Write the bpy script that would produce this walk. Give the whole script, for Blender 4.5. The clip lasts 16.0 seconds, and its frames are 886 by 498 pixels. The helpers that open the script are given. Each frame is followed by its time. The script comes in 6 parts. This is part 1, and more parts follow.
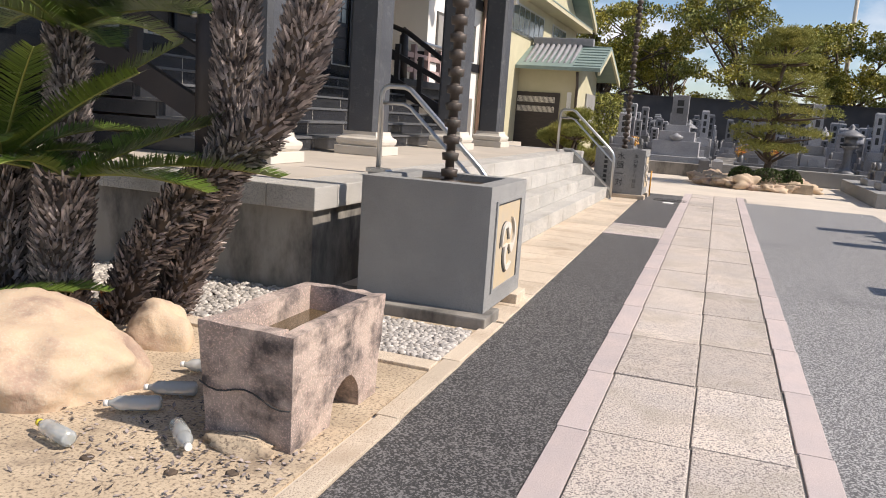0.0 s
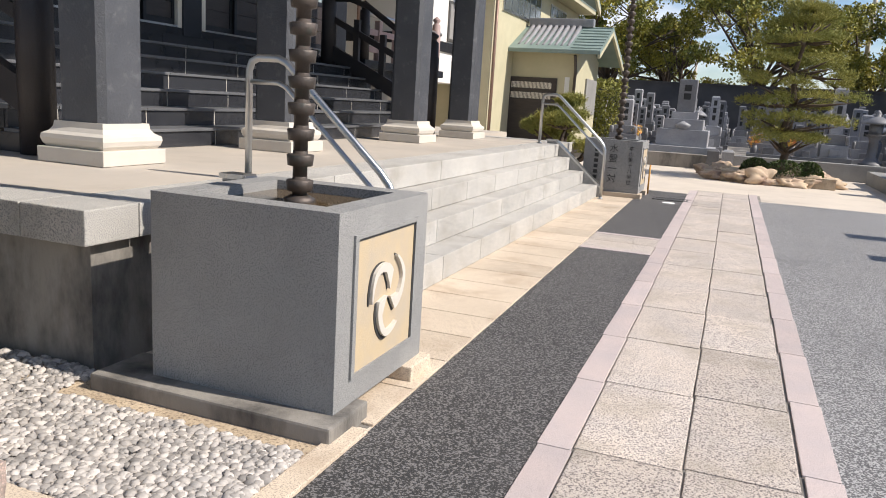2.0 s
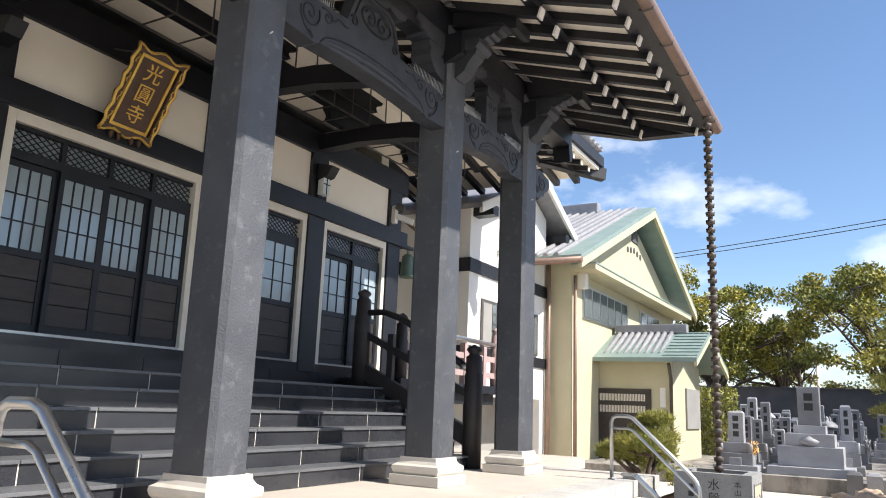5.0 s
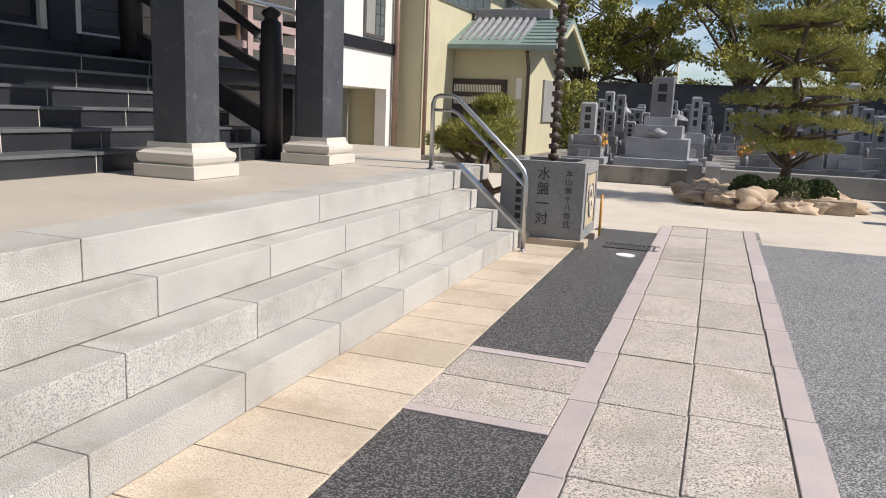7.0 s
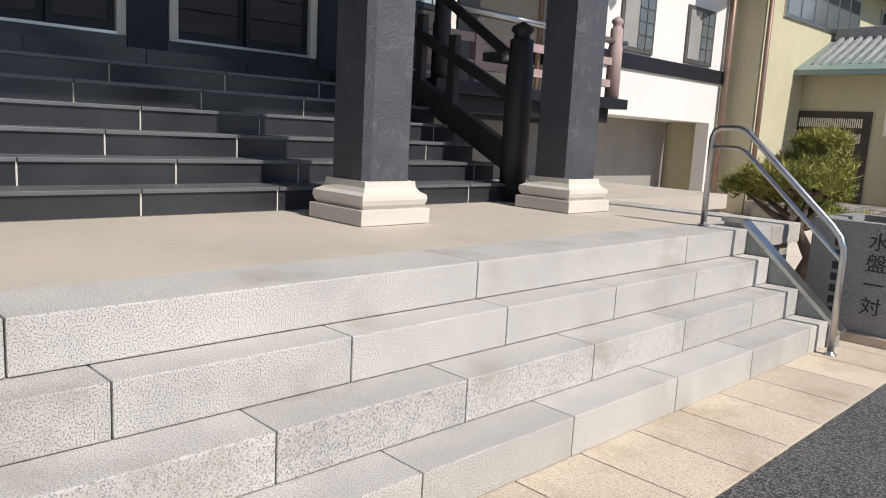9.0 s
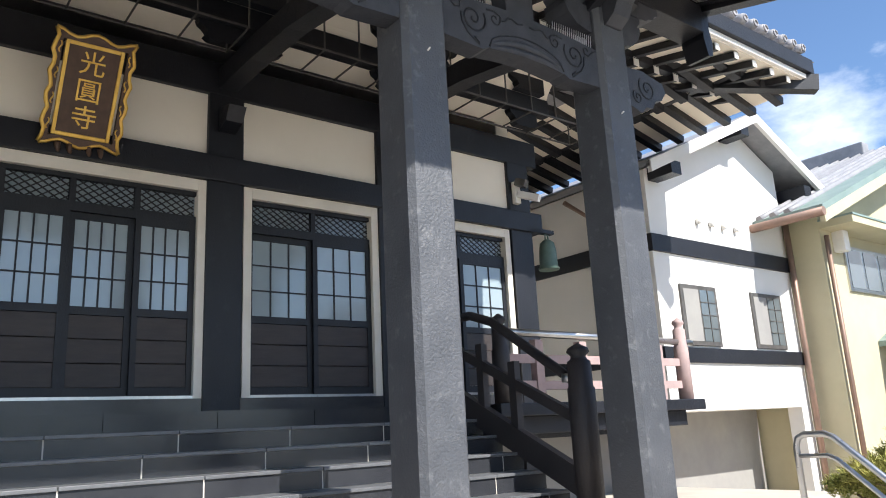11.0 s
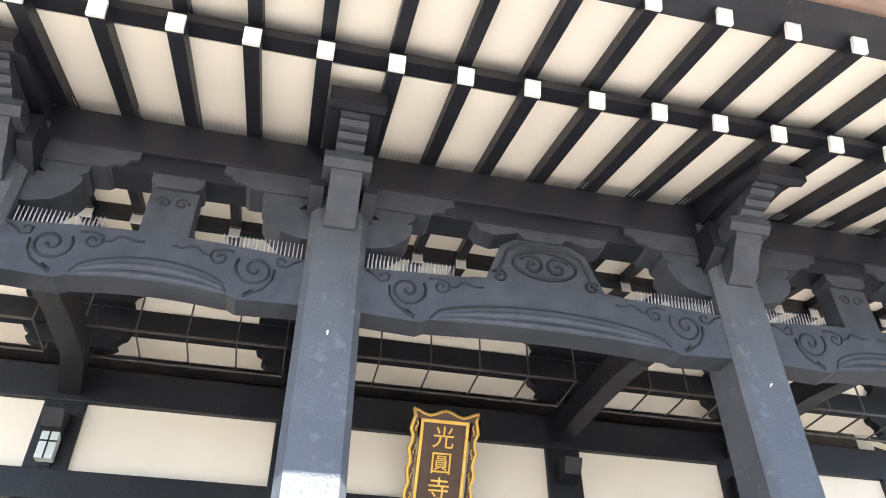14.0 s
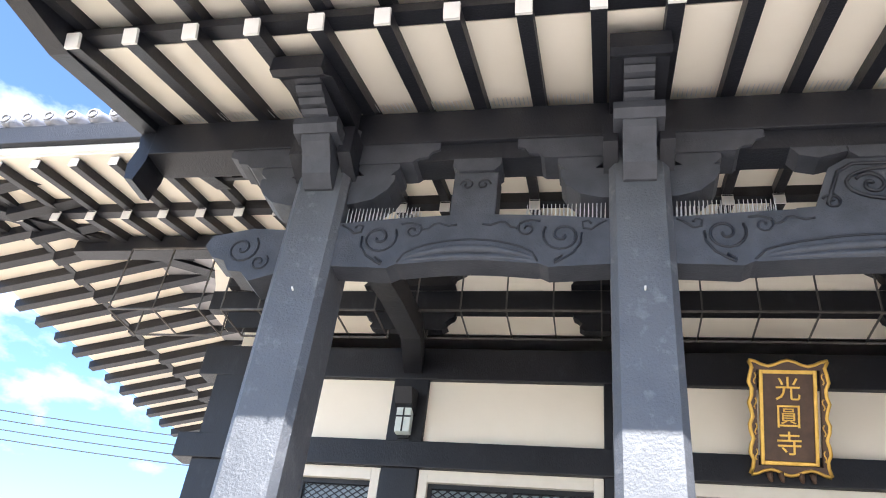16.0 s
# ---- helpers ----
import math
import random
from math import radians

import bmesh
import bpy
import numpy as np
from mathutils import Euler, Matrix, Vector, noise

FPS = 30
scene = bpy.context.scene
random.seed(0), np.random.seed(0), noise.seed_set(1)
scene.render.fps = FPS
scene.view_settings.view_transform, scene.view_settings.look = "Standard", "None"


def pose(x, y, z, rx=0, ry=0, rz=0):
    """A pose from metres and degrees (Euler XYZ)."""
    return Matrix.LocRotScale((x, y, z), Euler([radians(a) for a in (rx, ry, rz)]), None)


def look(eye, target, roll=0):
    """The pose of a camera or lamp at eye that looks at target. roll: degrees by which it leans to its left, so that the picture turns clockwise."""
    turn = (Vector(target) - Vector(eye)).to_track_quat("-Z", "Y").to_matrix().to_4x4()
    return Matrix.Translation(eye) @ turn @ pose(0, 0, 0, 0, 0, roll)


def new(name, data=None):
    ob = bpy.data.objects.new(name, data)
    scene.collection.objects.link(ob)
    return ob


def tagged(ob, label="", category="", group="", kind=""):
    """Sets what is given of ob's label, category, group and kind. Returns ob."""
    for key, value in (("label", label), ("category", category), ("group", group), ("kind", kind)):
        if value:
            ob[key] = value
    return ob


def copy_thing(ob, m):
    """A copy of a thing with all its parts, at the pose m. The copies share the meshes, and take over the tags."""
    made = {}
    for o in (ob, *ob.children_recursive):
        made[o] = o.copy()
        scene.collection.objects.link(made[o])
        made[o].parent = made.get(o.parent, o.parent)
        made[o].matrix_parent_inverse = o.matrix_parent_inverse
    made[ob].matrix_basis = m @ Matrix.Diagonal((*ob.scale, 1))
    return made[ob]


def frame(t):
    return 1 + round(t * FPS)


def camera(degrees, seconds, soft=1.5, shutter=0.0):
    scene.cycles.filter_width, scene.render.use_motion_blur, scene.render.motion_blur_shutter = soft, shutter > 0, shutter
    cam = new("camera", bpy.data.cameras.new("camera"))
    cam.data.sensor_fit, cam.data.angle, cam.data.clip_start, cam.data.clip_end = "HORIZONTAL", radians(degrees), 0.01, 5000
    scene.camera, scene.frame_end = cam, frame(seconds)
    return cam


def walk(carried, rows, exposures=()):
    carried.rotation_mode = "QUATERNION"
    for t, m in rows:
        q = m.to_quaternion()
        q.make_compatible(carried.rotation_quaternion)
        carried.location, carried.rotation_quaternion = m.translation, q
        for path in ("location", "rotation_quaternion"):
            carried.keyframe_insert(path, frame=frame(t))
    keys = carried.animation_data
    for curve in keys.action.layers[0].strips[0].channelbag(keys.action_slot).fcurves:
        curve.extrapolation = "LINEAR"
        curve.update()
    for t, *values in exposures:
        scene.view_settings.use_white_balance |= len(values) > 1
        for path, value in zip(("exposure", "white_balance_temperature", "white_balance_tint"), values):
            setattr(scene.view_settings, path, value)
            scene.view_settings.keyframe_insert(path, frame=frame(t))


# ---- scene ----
cam = camera(60.9, 16.0, soft=1.0)
PATH = [
    (0, (-0.145, 0.779, 1.384), (-0.810, 2.631, 1.027), 3.9),
    (0.5, (-0.081, 1.299, 1.388), (-0.554, 3.192, 0.945), 4.1),
    (1, (-0.080, 1.842, 1.378), (-0.471, 3.737, 0.874), 4.1),
    (1.5, (-0.052, 2.38, 1.378), (-0.492, 4.258, 0.851), 3.6),
    (2, (-0.101, 2.872, 1.388), (-0.791, 4.709, 1.001), 3.6),
    (2.5, (-0.090, 3.335, 1.488), (-1.054, 5.082, 1.36), 3.0),
    (3, (-0.099, 3.649, 1.592), (-1.172, 5.32, 1.831), 3.0),
    (5.5, (-0.117, 5.777, 1.633), (-1.066, 7.49, 2.041), 2.1),
    (6, (-0.177, 6.256, 1.594), (-1.04, 8.056, 1.728), 2.3),
    (6.5, (-0.211, 6.79, 1.497), (-0.965, 8.637, 1.359), 2.2),
    (7, (-0.153, 7.304, 1.434), (-0.82, 9.154, 1.071), 2.4),
    (7.5, (-0.118, 7.849, 1.408), (-0.835, 9.649, 0.913), 3.0),
    (8, (-0.18, 8.364, 1.399), (-1.119, 10.05, 0.877), 3.3),
    (8.5, (-0.179, 8.869, 1.425), (-1.388, 10.398, 0.976), 3.0),
    (9, (-0.227, 9.25, 1.456), (-1.64, 10.63, 1.141), 3.1),
    (9.5, (-0.252, 9.497, 1.527), (-1.773, 10.787, 1.372), 3.5),
    (10, (-0.122, 9.452, 1.56), (-1.702, 10.676, 1.629), 0.9),
    (10.2, (-0.115, 9.454, 1.589), (-1.696, 10.668, 1.745), -0.3),
    (12.3, (-0.082, 9.327, 1.874), (-1.536, 10.375, 2.762), -3.6),
    (12.5, (-0.072, 9.309, 1.884), (-1.529, 10.306, 2.823), -3.6),
    (13, (-0.057, 9.277, 1.903), (-1.533, 10.112, 2.963), -3.3),
    (13.5, (-0.029, 9.246, 1.934), (-1.533, 9.863, 3.099), -2.2),
    (14, (-0.008, 9.205, 1.942), (-1.534, 9.559, 3.185), -0.1),
    (14.5, (-0.013, 9.207, 1.941), (-1.543, 9.276, 3.226), 2.8),
    (15, (-0.019, 9.196, 1.937), (-1.54, 9.003, 3.221), 5.7),
    (15.5, (-0.048, 9.174, 1.938), (-1.571, 8.795, 3.178), 7.6),
    (16, (-0.088, 9.153, 1.941), (-1.685, 8.74, 3.072), 7.6),
]
EXPOSURES = [(0.0, 0.2, 6800, 15), (2.0, 0.22, 6600, 13), (3.0, 0.5, 6450, 11), (5.5, 0.8, 6450, 12), (6.0, 0.4, 6450, 12), (7.0, 0.05, 6500, 12), (9.0, -0.02, 6400, 12), (10.2, 0.4, 6350, 11), (12.5, 1.75, 5950, 10), (14.5, 2.25, 6000, 11), (16.0, 1.9, 5950, 12)]
walk(cam, [(t, look(eye, target, roll)) for t, eye, target, roll in PATH], EXPOSURES)

# ---- world and sun ----
SUN = Vector((1.0, 0.09, 1.0)).normalized()
world = bpy.data.worlds.new("sky")
scene.world = world
world.use_nodes = True
wn, wl = world.node_tree.nodes, world.node_tree.links
wn.clear()
sky = wn.new("ShaderNodeTexSky")
sky.sky_type, sky.sun_disc = "NISHITA", False
sky.sun_elevation = math.asin(SUN.z)
sky.sun_rotation = math.atan2(SUN.x, SUN.y)
sky.air_density, sky.dust_density, sky.ozone_density = 1.0, 0.2, 4.0
co = wn.new("ShaderNodeTexCoord")
mp = wn.new("ShaderNodeMapping")
mp.inputs["Scale"].default_value = (1.0, 1.0, 1.9)
mp.inputs["Location"].default_value = (0.9, 0.4, 0.2)
cl = wn.new("ShaderNodeTexNoise")
cl.inputs["Scale"].default_value, cl.inputs["Detail"].default_value, cl.inputs["Roughness"].default_value = 2.6, 8.0, 0.55
cr = wn.new("ShaderNodeValToRGB")
cr.color_ramp.elements[0].position, cr.color_ramp.elements[1].position = 0.53, 0.68
mx = wn.new("ShaderNodeMix")
mx.data_type = "RGBA"
mx.inputs["B"].default_value = (8.2, 8.4, 8.8, 1)
bg, wo = wn.new("ShaderNodeBackground"), wn.new("ShaderNodeOutputWorld")
bg.inputs["Strength"].default_value = 0.11
wl.new(co.outputs["Generated"], mp.inputs["Vector"])
wl.new(mp.outputs["Vector"], cl.inputs["Vector"])
wl.new(cl.outputs["Fac"], cr.inputs["Fac"])
wl.new(cr.outputs["Color"], mx.inputs["Factor"])
wl.new(sky.outputs["Color"], mx.inputs["A"])
wl.new(mx.outputs["Result"], bg.inputs["Color"])
wl.new(bg.outputs["Background"], wo.inputs["Surface"])
sun = new("sun", bpy.data.lights.new("sun", "SUN"))
sun.data.energy, sun.data.angle, sun.data.color = 4.8, radians(0.55), (1.0, 0.95, 0.86)
sun.matrix_world = look(tuple(SUN * 40), (0, 0, 0))


# ---- materials ----
def mat(name, a, b, scale=3.0, rough=0.7, metal=0.0, bump=0.15, bscale=60.0, speck=None, sscale=300.0, samount=0.5,
        stain=None, vary=0.0, island=0.0, stretch=(1, 1, 1), spec=0.5, alpha=1.0, transmission=0.0):
    """Two tones by a broad noise, fine relief, optional dark or light specks, stains, and a shift from piece to piece."""
    m = bpy.data.materials.new(name)
    m.use_nodes = True
    n, l = m.node_tree.nodes, m.node_tree.links
    p = n["Principled BSDF"]
    geo = n.new("ShaderNodeNewGeometry")
    mpg = n.new("ShaderNodeMapping")
    mpg.inputs["Scale"].default_value = stretch
    l.new(geo.outputs["Position"], mpg.inputs["Vector"])

    def tex(sc, detail=4.0, rg=0.6):
        t = n.new("ShaderNodeTexNoise")
        t.inputs["Scale"].default_value, t.inputs["Detail"].default_value, t.inputs["Roughness"].default_value = sc, detail, rg
        l.new(mpg.outputs["Vector"], t.inputs["Vector"])
        return t

    def mixer(fac, ca, cb, mode="MIX"):
        x = n.new("ShaderNodeMix")
        x.data_type, x.blend_type = "RGBA", mode
        if isinstance(fac, float):
            x.inputs["Factor"].default_value = fac
        else:
            l.new(fac, x.inputs["Factor"])
        for key, c in (("A", ca), ("B", cb)):
            if isinstance(c, tuple):
                x.inputs[key].default_value = (*c, 1)
            else:
                l.new(c, x.inputs[key])
        return x.outputs["Result"]

    def ramp(out, lo, hi):
        r = n.new("ShaderNodeValToRGB")
        r.color_ramp.elements[0].position, r.color_ramp.elements[1].position = lo, hi
        l.new(out, r.inputs["Fac"])
        return r.outputs["Color"]

    col = mixer(ramp(tex(scale).outputs["Fac"], 0.35, 0.65), a, b)
    if speck:
        col = mixer(ramp(tex(sscale, 2.0, 0.5).outputs["Fac"], 0.5, 0.5 + 0.22 * (1.1 - samount)), col, speck)
    if stain:
        c, sc, lo, hi = stain
        col = mixer(ramp(tex(sc, 6.0, 0.65).outputs["Fac"], lo, hi), col, c)
    if vary or island:
        if island:
            src = geo.outputs["Random Per Island"]
        else:
            src = n.new("ShaderNodeObjectInfo").outputs["Random"]
        mr = n.new("ShaderNodeMapRange")
        amt = vary or island
        mr.inputs["To Min"].default_value, mr.inputs["To Max"].default_value = 1 - amt, 1 + amt
        l.new(src, mr.inputs["Value"])
        hs = n.new("ShaderNodeHueSaturation")
        l.new(mr.outputs["Result"], hs.inputs["Value"])
        l.new(col, hs.inputs["Color"])
        col = hs.outputs["Color"]
    l.new(col, p.inputs["Base Color"])
    p.inputs["Metallic"].default_value = metal
    p.inputs["Specular IOR Level"].default_value = spec
    p.inputs["Alpha"].default_value = alpha
    p.inputs["Transmission Weight"].default_value = transmission
    rm = n.new("ShaderNodeMapRange")
    rm.inputs["To Min"].default_value, rm.inputs["To Max"].default_value = max(rough - 0.08, 0.02), min(rough + 0.08, 1.0)
    l.new(tex(scale * 4).outputs["Fac"], rm.inputs["Value"])
    l.new(rm.outputs["Result"], p.inputs["Roughness"])
    if bump:
        bp = n.new("ShaderNodeBump")
        bp.inputs["Strength"].default_value, bp.inputs["Distance"].default_value = min(bump * 2, 1.0), 0.006
        l.new(tex(bscale, 5.0).outputs["Fac"], bp.inputs["Height"])
        l.new(bp.outputs["Normal"], p.inputs["Normal"])
    return m


# Worn lane; base and pale specks are lightened for the sun's glare.
M_LANE = mat("worn_asphalt_sun_sparkle", (0.10, 0.098, 0.097), (0.14, 0.137, 0.135), 1.2, 0.6, bump=0.7, bscale=90, speck=(0.46, 0.45, 0.44), sscale=100, samount=0.85, stain=((0.08, 0.08, 0.08), 0.7, 0.56, 0.85))
M_ASPHALT = mat("asphalt", (0.032, 0.031, 0.031), (0.05, 0.048, 0.047), 1.2, 0.8, bump=0.6, bscale=110, speck=(0.20, 0.19, 0.185), sscale=105, samount=0.75)
M_SLAB = mat("washed_granite_slab", (0.66, 0.57, 0.49), (0.57, 0.51, 0.46), 2.0, 0.85, bump=0.45, bscale=90, speck=(0.2, 0.17, 0.16), sscale=115, samount=0.6,
             stain=((0.37, 0.32, 0.26), 2.1, 0.50, 0.76), vary=0.13)
M_BORDER = mat("pink_border_stone", (0.60, 0.50, 0.47), (0.52, 0.45, 0.44), 3.0, 0.8, bump=0.2, bscale=150, speck=(0.3, 0.26, 0.25), sscale=260, samount=0.3, vary=0.08)
M_TAN = mat("tan_paving", (0.68, 0.57, 0.44), (0.61, 0.51, 0.39), 2.0, 0.85, bump=0.2, bscale=120, stain=((0.40, 0.30, 0.21), 2.2, 0.50, 0.76), speck=(0.36, 0.28, 0.22), sscale=150, samount=0.4, vary=0.1)
M_CONCRETE = mat("pale_concrete", (0.66, 0.58, 0.48), (0.58, 0.51, 0.43), 0.8, 0.85, bump=0.2, bscale=80, stain=((0.42, 0.36, 0.29), 0.9, 0.55, 0.85))
M_FLOORTOP = mat("platform_mortar", (0.54, 0.475, 0.40), (0.48, 0.43, 0.37), 1.1, 0.8, bump=0.12, bscale=90, stain=((0.42, 0.37, 0.31), 1.3, 0.52, 0.8))
M_GRANITE = mat("pale_step_granite", (0.60, 0.57, 0.515), (0.51, 0.485, 0.445), 2.4, 0.8, bump=0.3, bscale=120, speck=(0.24, 0.24, 0.24), sscale=165, samount=0.6,
                stain=((0.33, 0.30, 0.255), 2.2, 0.52, 0.78), vary=0.08)
M_PLANTER = mat("grey_granite", (0.36, 0.355, 0.34), (0.29, 0.285, 0.275), 2.0, 0.75, bump=0.3, bscale=120, speck=(0.15, 0.15, 0.15), sscale=180, samount=0.5)
M_SANDSTONE = mat("yellowed_panel", (0.55, 0.43, 0.27), (0.48, 0.40, 0.30), 5.0, 0.85, bump=0.2, bscale=120)
M_PLINTH = mat("white_plinth_stone", (0.66, 0.60, 0.52), (0.58, 0.54, 0.48), 2.5, 0.8, bump=0.15, bscale=120, stain=((0.48, 0.43, 0.37), 3.0, 0.55, 0.85))
M_OLDWALL = mat("stained_concrete", (0.36, 0.33, 0.29), (0.27, 0.25, 0.22), 1.6, 0.9, bump=0.3, bscale=60, stain=((0.07, 0.065, 0.06), 2.3, 0.44, 0.68), stretch=(1, 1, 0.45))
# Timber lacquer; also draws the painted groove shade of the carvings.
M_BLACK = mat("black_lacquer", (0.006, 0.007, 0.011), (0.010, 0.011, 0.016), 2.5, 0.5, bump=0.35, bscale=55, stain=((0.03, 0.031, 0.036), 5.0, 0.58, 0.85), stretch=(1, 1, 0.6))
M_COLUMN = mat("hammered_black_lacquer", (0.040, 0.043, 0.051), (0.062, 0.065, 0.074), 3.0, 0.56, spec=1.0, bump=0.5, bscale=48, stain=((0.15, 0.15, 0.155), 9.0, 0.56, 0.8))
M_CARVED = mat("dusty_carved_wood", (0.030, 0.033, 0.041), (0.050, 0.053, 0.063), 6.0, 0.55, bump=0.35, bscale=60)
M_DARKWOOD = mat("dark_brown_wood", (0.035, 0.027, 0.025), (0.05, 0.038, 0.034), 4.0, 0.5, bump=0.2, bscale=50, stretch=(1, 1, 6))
M_RAIL = mat("weathered_purple_black_wood", (0.022, 0.019, 0.02), (0.036, 0.03, 0.03), 3.0, 0.55, bump=0.3, bscale=60)
M_PINKRAIL = mat("faded_pink_wood", (0.42, 0.30, 0.28), (0.34, 0.25, 0.24), 4.0, 0.7, bump=0.2)
M_BLACKSTONE = mat("polished_black_granite", (0.016, 0.017, 0.021), (0.026, 0.028, 0.032), 3.0, 0.22, bump=0.05, bscale=200, speck=(0.08, 0.08, 0.09), sscale=400, samount=0.3, vary=0.1)
# Treads lighter than the risers: sun glare on top faces is in the colour.
M_TREAD = mat("honed_granite_sun_glare", (0.085, 0.088, 0.094), (0.12, 0.124, 0.13), 3.0, 0.4, bump=0.1, bscale=200, speck=(0.2, 0.2, 0.21), sscale=300, samount=0.4, vary=0.1)
M_CREAM = mat("cream_plaster", (0.88, 0.81, 0.69), (0.84, 0.77, 0.65), 1.0, 0.85, bump=0.05, bscale=40)
M_WHITE = mat("white_painted_wall", (0.74, 0.72, 0.69), (0.68, 0.67, 0.64), 0.7, 0.8, bump=0.05)
M_WOODWHITE = mat("ivory_frame_paint", (0.80, 0.74, 0.64), (0.74, 0.68, 0.58), 3.0, 0.6, bump=0.05)
M_TIP = mat("white_rafter_tip", (0.82, 0.80, 0.76), (0.76, 0.74, 0.70), 5.0, 0.6, bump=0.0)
M_STEEL = mat("brushed_steel", (0.55, 0.55, 0.54), (0.48, 0.48, 0.48), 8.0, 0.3, 1.0, bump=0.05, bscale=200)
M_SPIKE = mat("bird_spike_steel", (0.75, 0.75, 0.75), (0.65, 0.65, 0.65), 8.0, 0.35, 0.7, bump=0.0)
M_BRONZE = mat("dark_bronze", (0.09, 0.075, 0.065), (0.13, 0.105, 0.09), 9.0, 0.5, 0.5, bump=0.2, bscale=90, stain=((0.06, 0.1, 0.085), 7.0, 0.55, 0.8))
M_COPPER = mat("brown_copper_gutter", (0.30, 0.19, 0.14), (0.22, 0.15, 0.12), 3.0, 0.5, 0.3, bump=0.1)
M_GOLD = mat("gilded_wood", (0.80, 0.53, 0.13), (0.68, 0.42, 0.09), 9.0, 0.35, 0.75, bump=0.3, bscale=70)
M_SIGN = mat("brown_sign_board", (0.11, 0.06, 0.035), (0.08, 0.045, 0.028), 9.0, 0.5, bump=0.1)
M_PANE = mat("dark_window_glass", (0.10, 0.12, 0.13), (0.13, 0.15, 0.16), 1.0, 0.07, bump=0.0, spec=1.0)
# Milky panes, lightened blue-white to carry the reflected sky.
M_DOORPANE = mat("milky_glass_sky_reflection", (0.30, 0.36, 0.39), (0.36, 0.42, 0.45), 0.7, 0.1, bump=0.0, spec=1.0)
M_FROST = mat("frosted_lamp_glass", (0.62, 0.68, 0.66), (0.7, 0.74, 0.72), 2.0, 0.35, bump=0.0)
M_TILE = mat("grey_roof_tile", (0.24, 0.24, 0.25), (0.32, 0.31, 0.32), 4.0, 0.45, bump=0.15, island=0.15)
M_GREEN = mat("green_patina_sheet", (0.20, 0.27, 0.245), (0.25, 0.32, 0.295), 2.0, 0.55, 0.1, bump=0.05)
M_YELLOW = mat("yellow_green_stucco", (0.55, 0.50, 0.34), (0.50, 0.46, 0.31), 1.5, 0.9, bump=0.15, bscale=120)
# Grey boards; on the recess and gallery walls it paints their shade.
M_SHADEWALL = mat("grey_board_wall_shade", (0.30, 0.29, 0.27), (0.26, 0.25, 0.24), 1.5, 0.8, bump=0.05)
M_SOIL = mat("sandy_soil", (0.60, 0.48, 0.34), (0.46, 0.36, 0.25), 4.0, 0.95, bump=0.8, bscale=30, speck=(0.2, 0.15, 0.11), sscale=70, samount=0.2, stain=((0.20, 0.15, 0.11), 2.6, 0.55, 0.75))
M_PEBBLE = mat("white_pebbles", (0.55, 0.50, 0.45), (0.32, 0.30, 0.28), 20.0, 0.8, bump=0.1, island=0.4)
M_BOULDER = mat("tan_boulder", (0.60, 0.46, 0.31), (0.50, 0.35, 0.26), 3.0, 0.9, bump=0.6, bscale=25, stain=((0.24, 0.16, 0.13), 3.0, 0.52, 0.8), speck=(0.55, 0.45, 0.33), sscale=90, samount=0.2)
M_TROUGH = mat("weathered_trough_stone", (0.50, 0.40, 0.33), (0.30, 0.24, 0.21), 4.5, 0.92, bump=0.6, bscale=45, stain=((0.07, 0.058, 0.055), 5.0, 0.48, 0.66), speck=(0.62, 0.45, 0.38), sscale=120, samount=0.3)
M_WATER = mat("still_brown_water", (0.10, 0.07, 0.035), (0.13, 0.09, 0.05), 3.0, 0.06, bump=0.0, spec=0.8)
M_PET = mat("clear_plastic", (0.75, 0.78, 0.78), (0.68, 0.72, 0.72), 8.0, 0.15, bump=0.1, transmission=0.6)
M_CAP = mat("yellow_cap", (0.75, 0.6, 0.05), (0.7, 0.55, 0.05), 5.0, 0.4, bump=0.0)
M_SCALE = mat("cycad_leaf_base", (0.10, 0.08, 0.075), (0.40, 0.34, 0.315), 9.0, 0.8, bump=0.2, island=0.75)
M_FRUIT = mat("orange_cycad_fuzz", (0.45, 0.19, 0.08), (0.36, 0.16, 0.08), 30.0, 0.9, bump=0.4, island=0.3)
M_FROND = mat("cycad_leaf", (0.075, 0.13, 0.022), (0.12, 0.17, 0.03), 5.0, 0.4, bump=0.0, island=0.3)
M_RACHIS = mat("yellow_leaf_stalk", (0.22, 0.22, 0.05), (0.18, 0.2, 0.05), 5.0, 0.5, bump=0.0)
M_NEEDLE = mat("pine_needles", (0.20, 0.22, 0.045), (0.34, 0.31, 0.07), 1.3, 0.7, bump=0.0, island=0.35)
M_LEAF = mat("camphor_leaves", (0.11, 0.14, 0.025), (0.38, 0.32, 0.04), 0.55, 0.6, bump=0.0, island=0.5)
M_SHRUB = mat("clipped_hedge_leaves", (0.05, 0.08, 0.02), (0.09, 0.12, 0.03), 3.0, 0.6, bump=0.0, island=0.4)
M_BARK = mat("tree_bark", (0.12, 0.085, 0.06), (0.08, 0.06, 0.045), 6.0, 0.9, bump=0.5, bscale=30)
M_GRAVE = mat("grave_granite", (0.36, 0.36, 0.37), (0.25, 0.25, 0.265), 1.2, 0.5, bump=0.1, bscale=150, speck=(0.14, 0.14, 0.15), sscale=150, samount=0.3, vary=0.45)
# Black of engraved marks and the crack; also the crest panel's painted shadows.
M_INK_SHADE = mat("ink_and_painted_shade", (0.03, 0.03, 0.03), (0.04, 0.04, 0.04), 5.0, 0.7, bump=0.0)
M_WALLDARK = mat("dark_boundary_wall", (0.06, 0.06, 0.065), (0.09, 0.088, 0.09), 1.0, 0.85, bump=0.2)
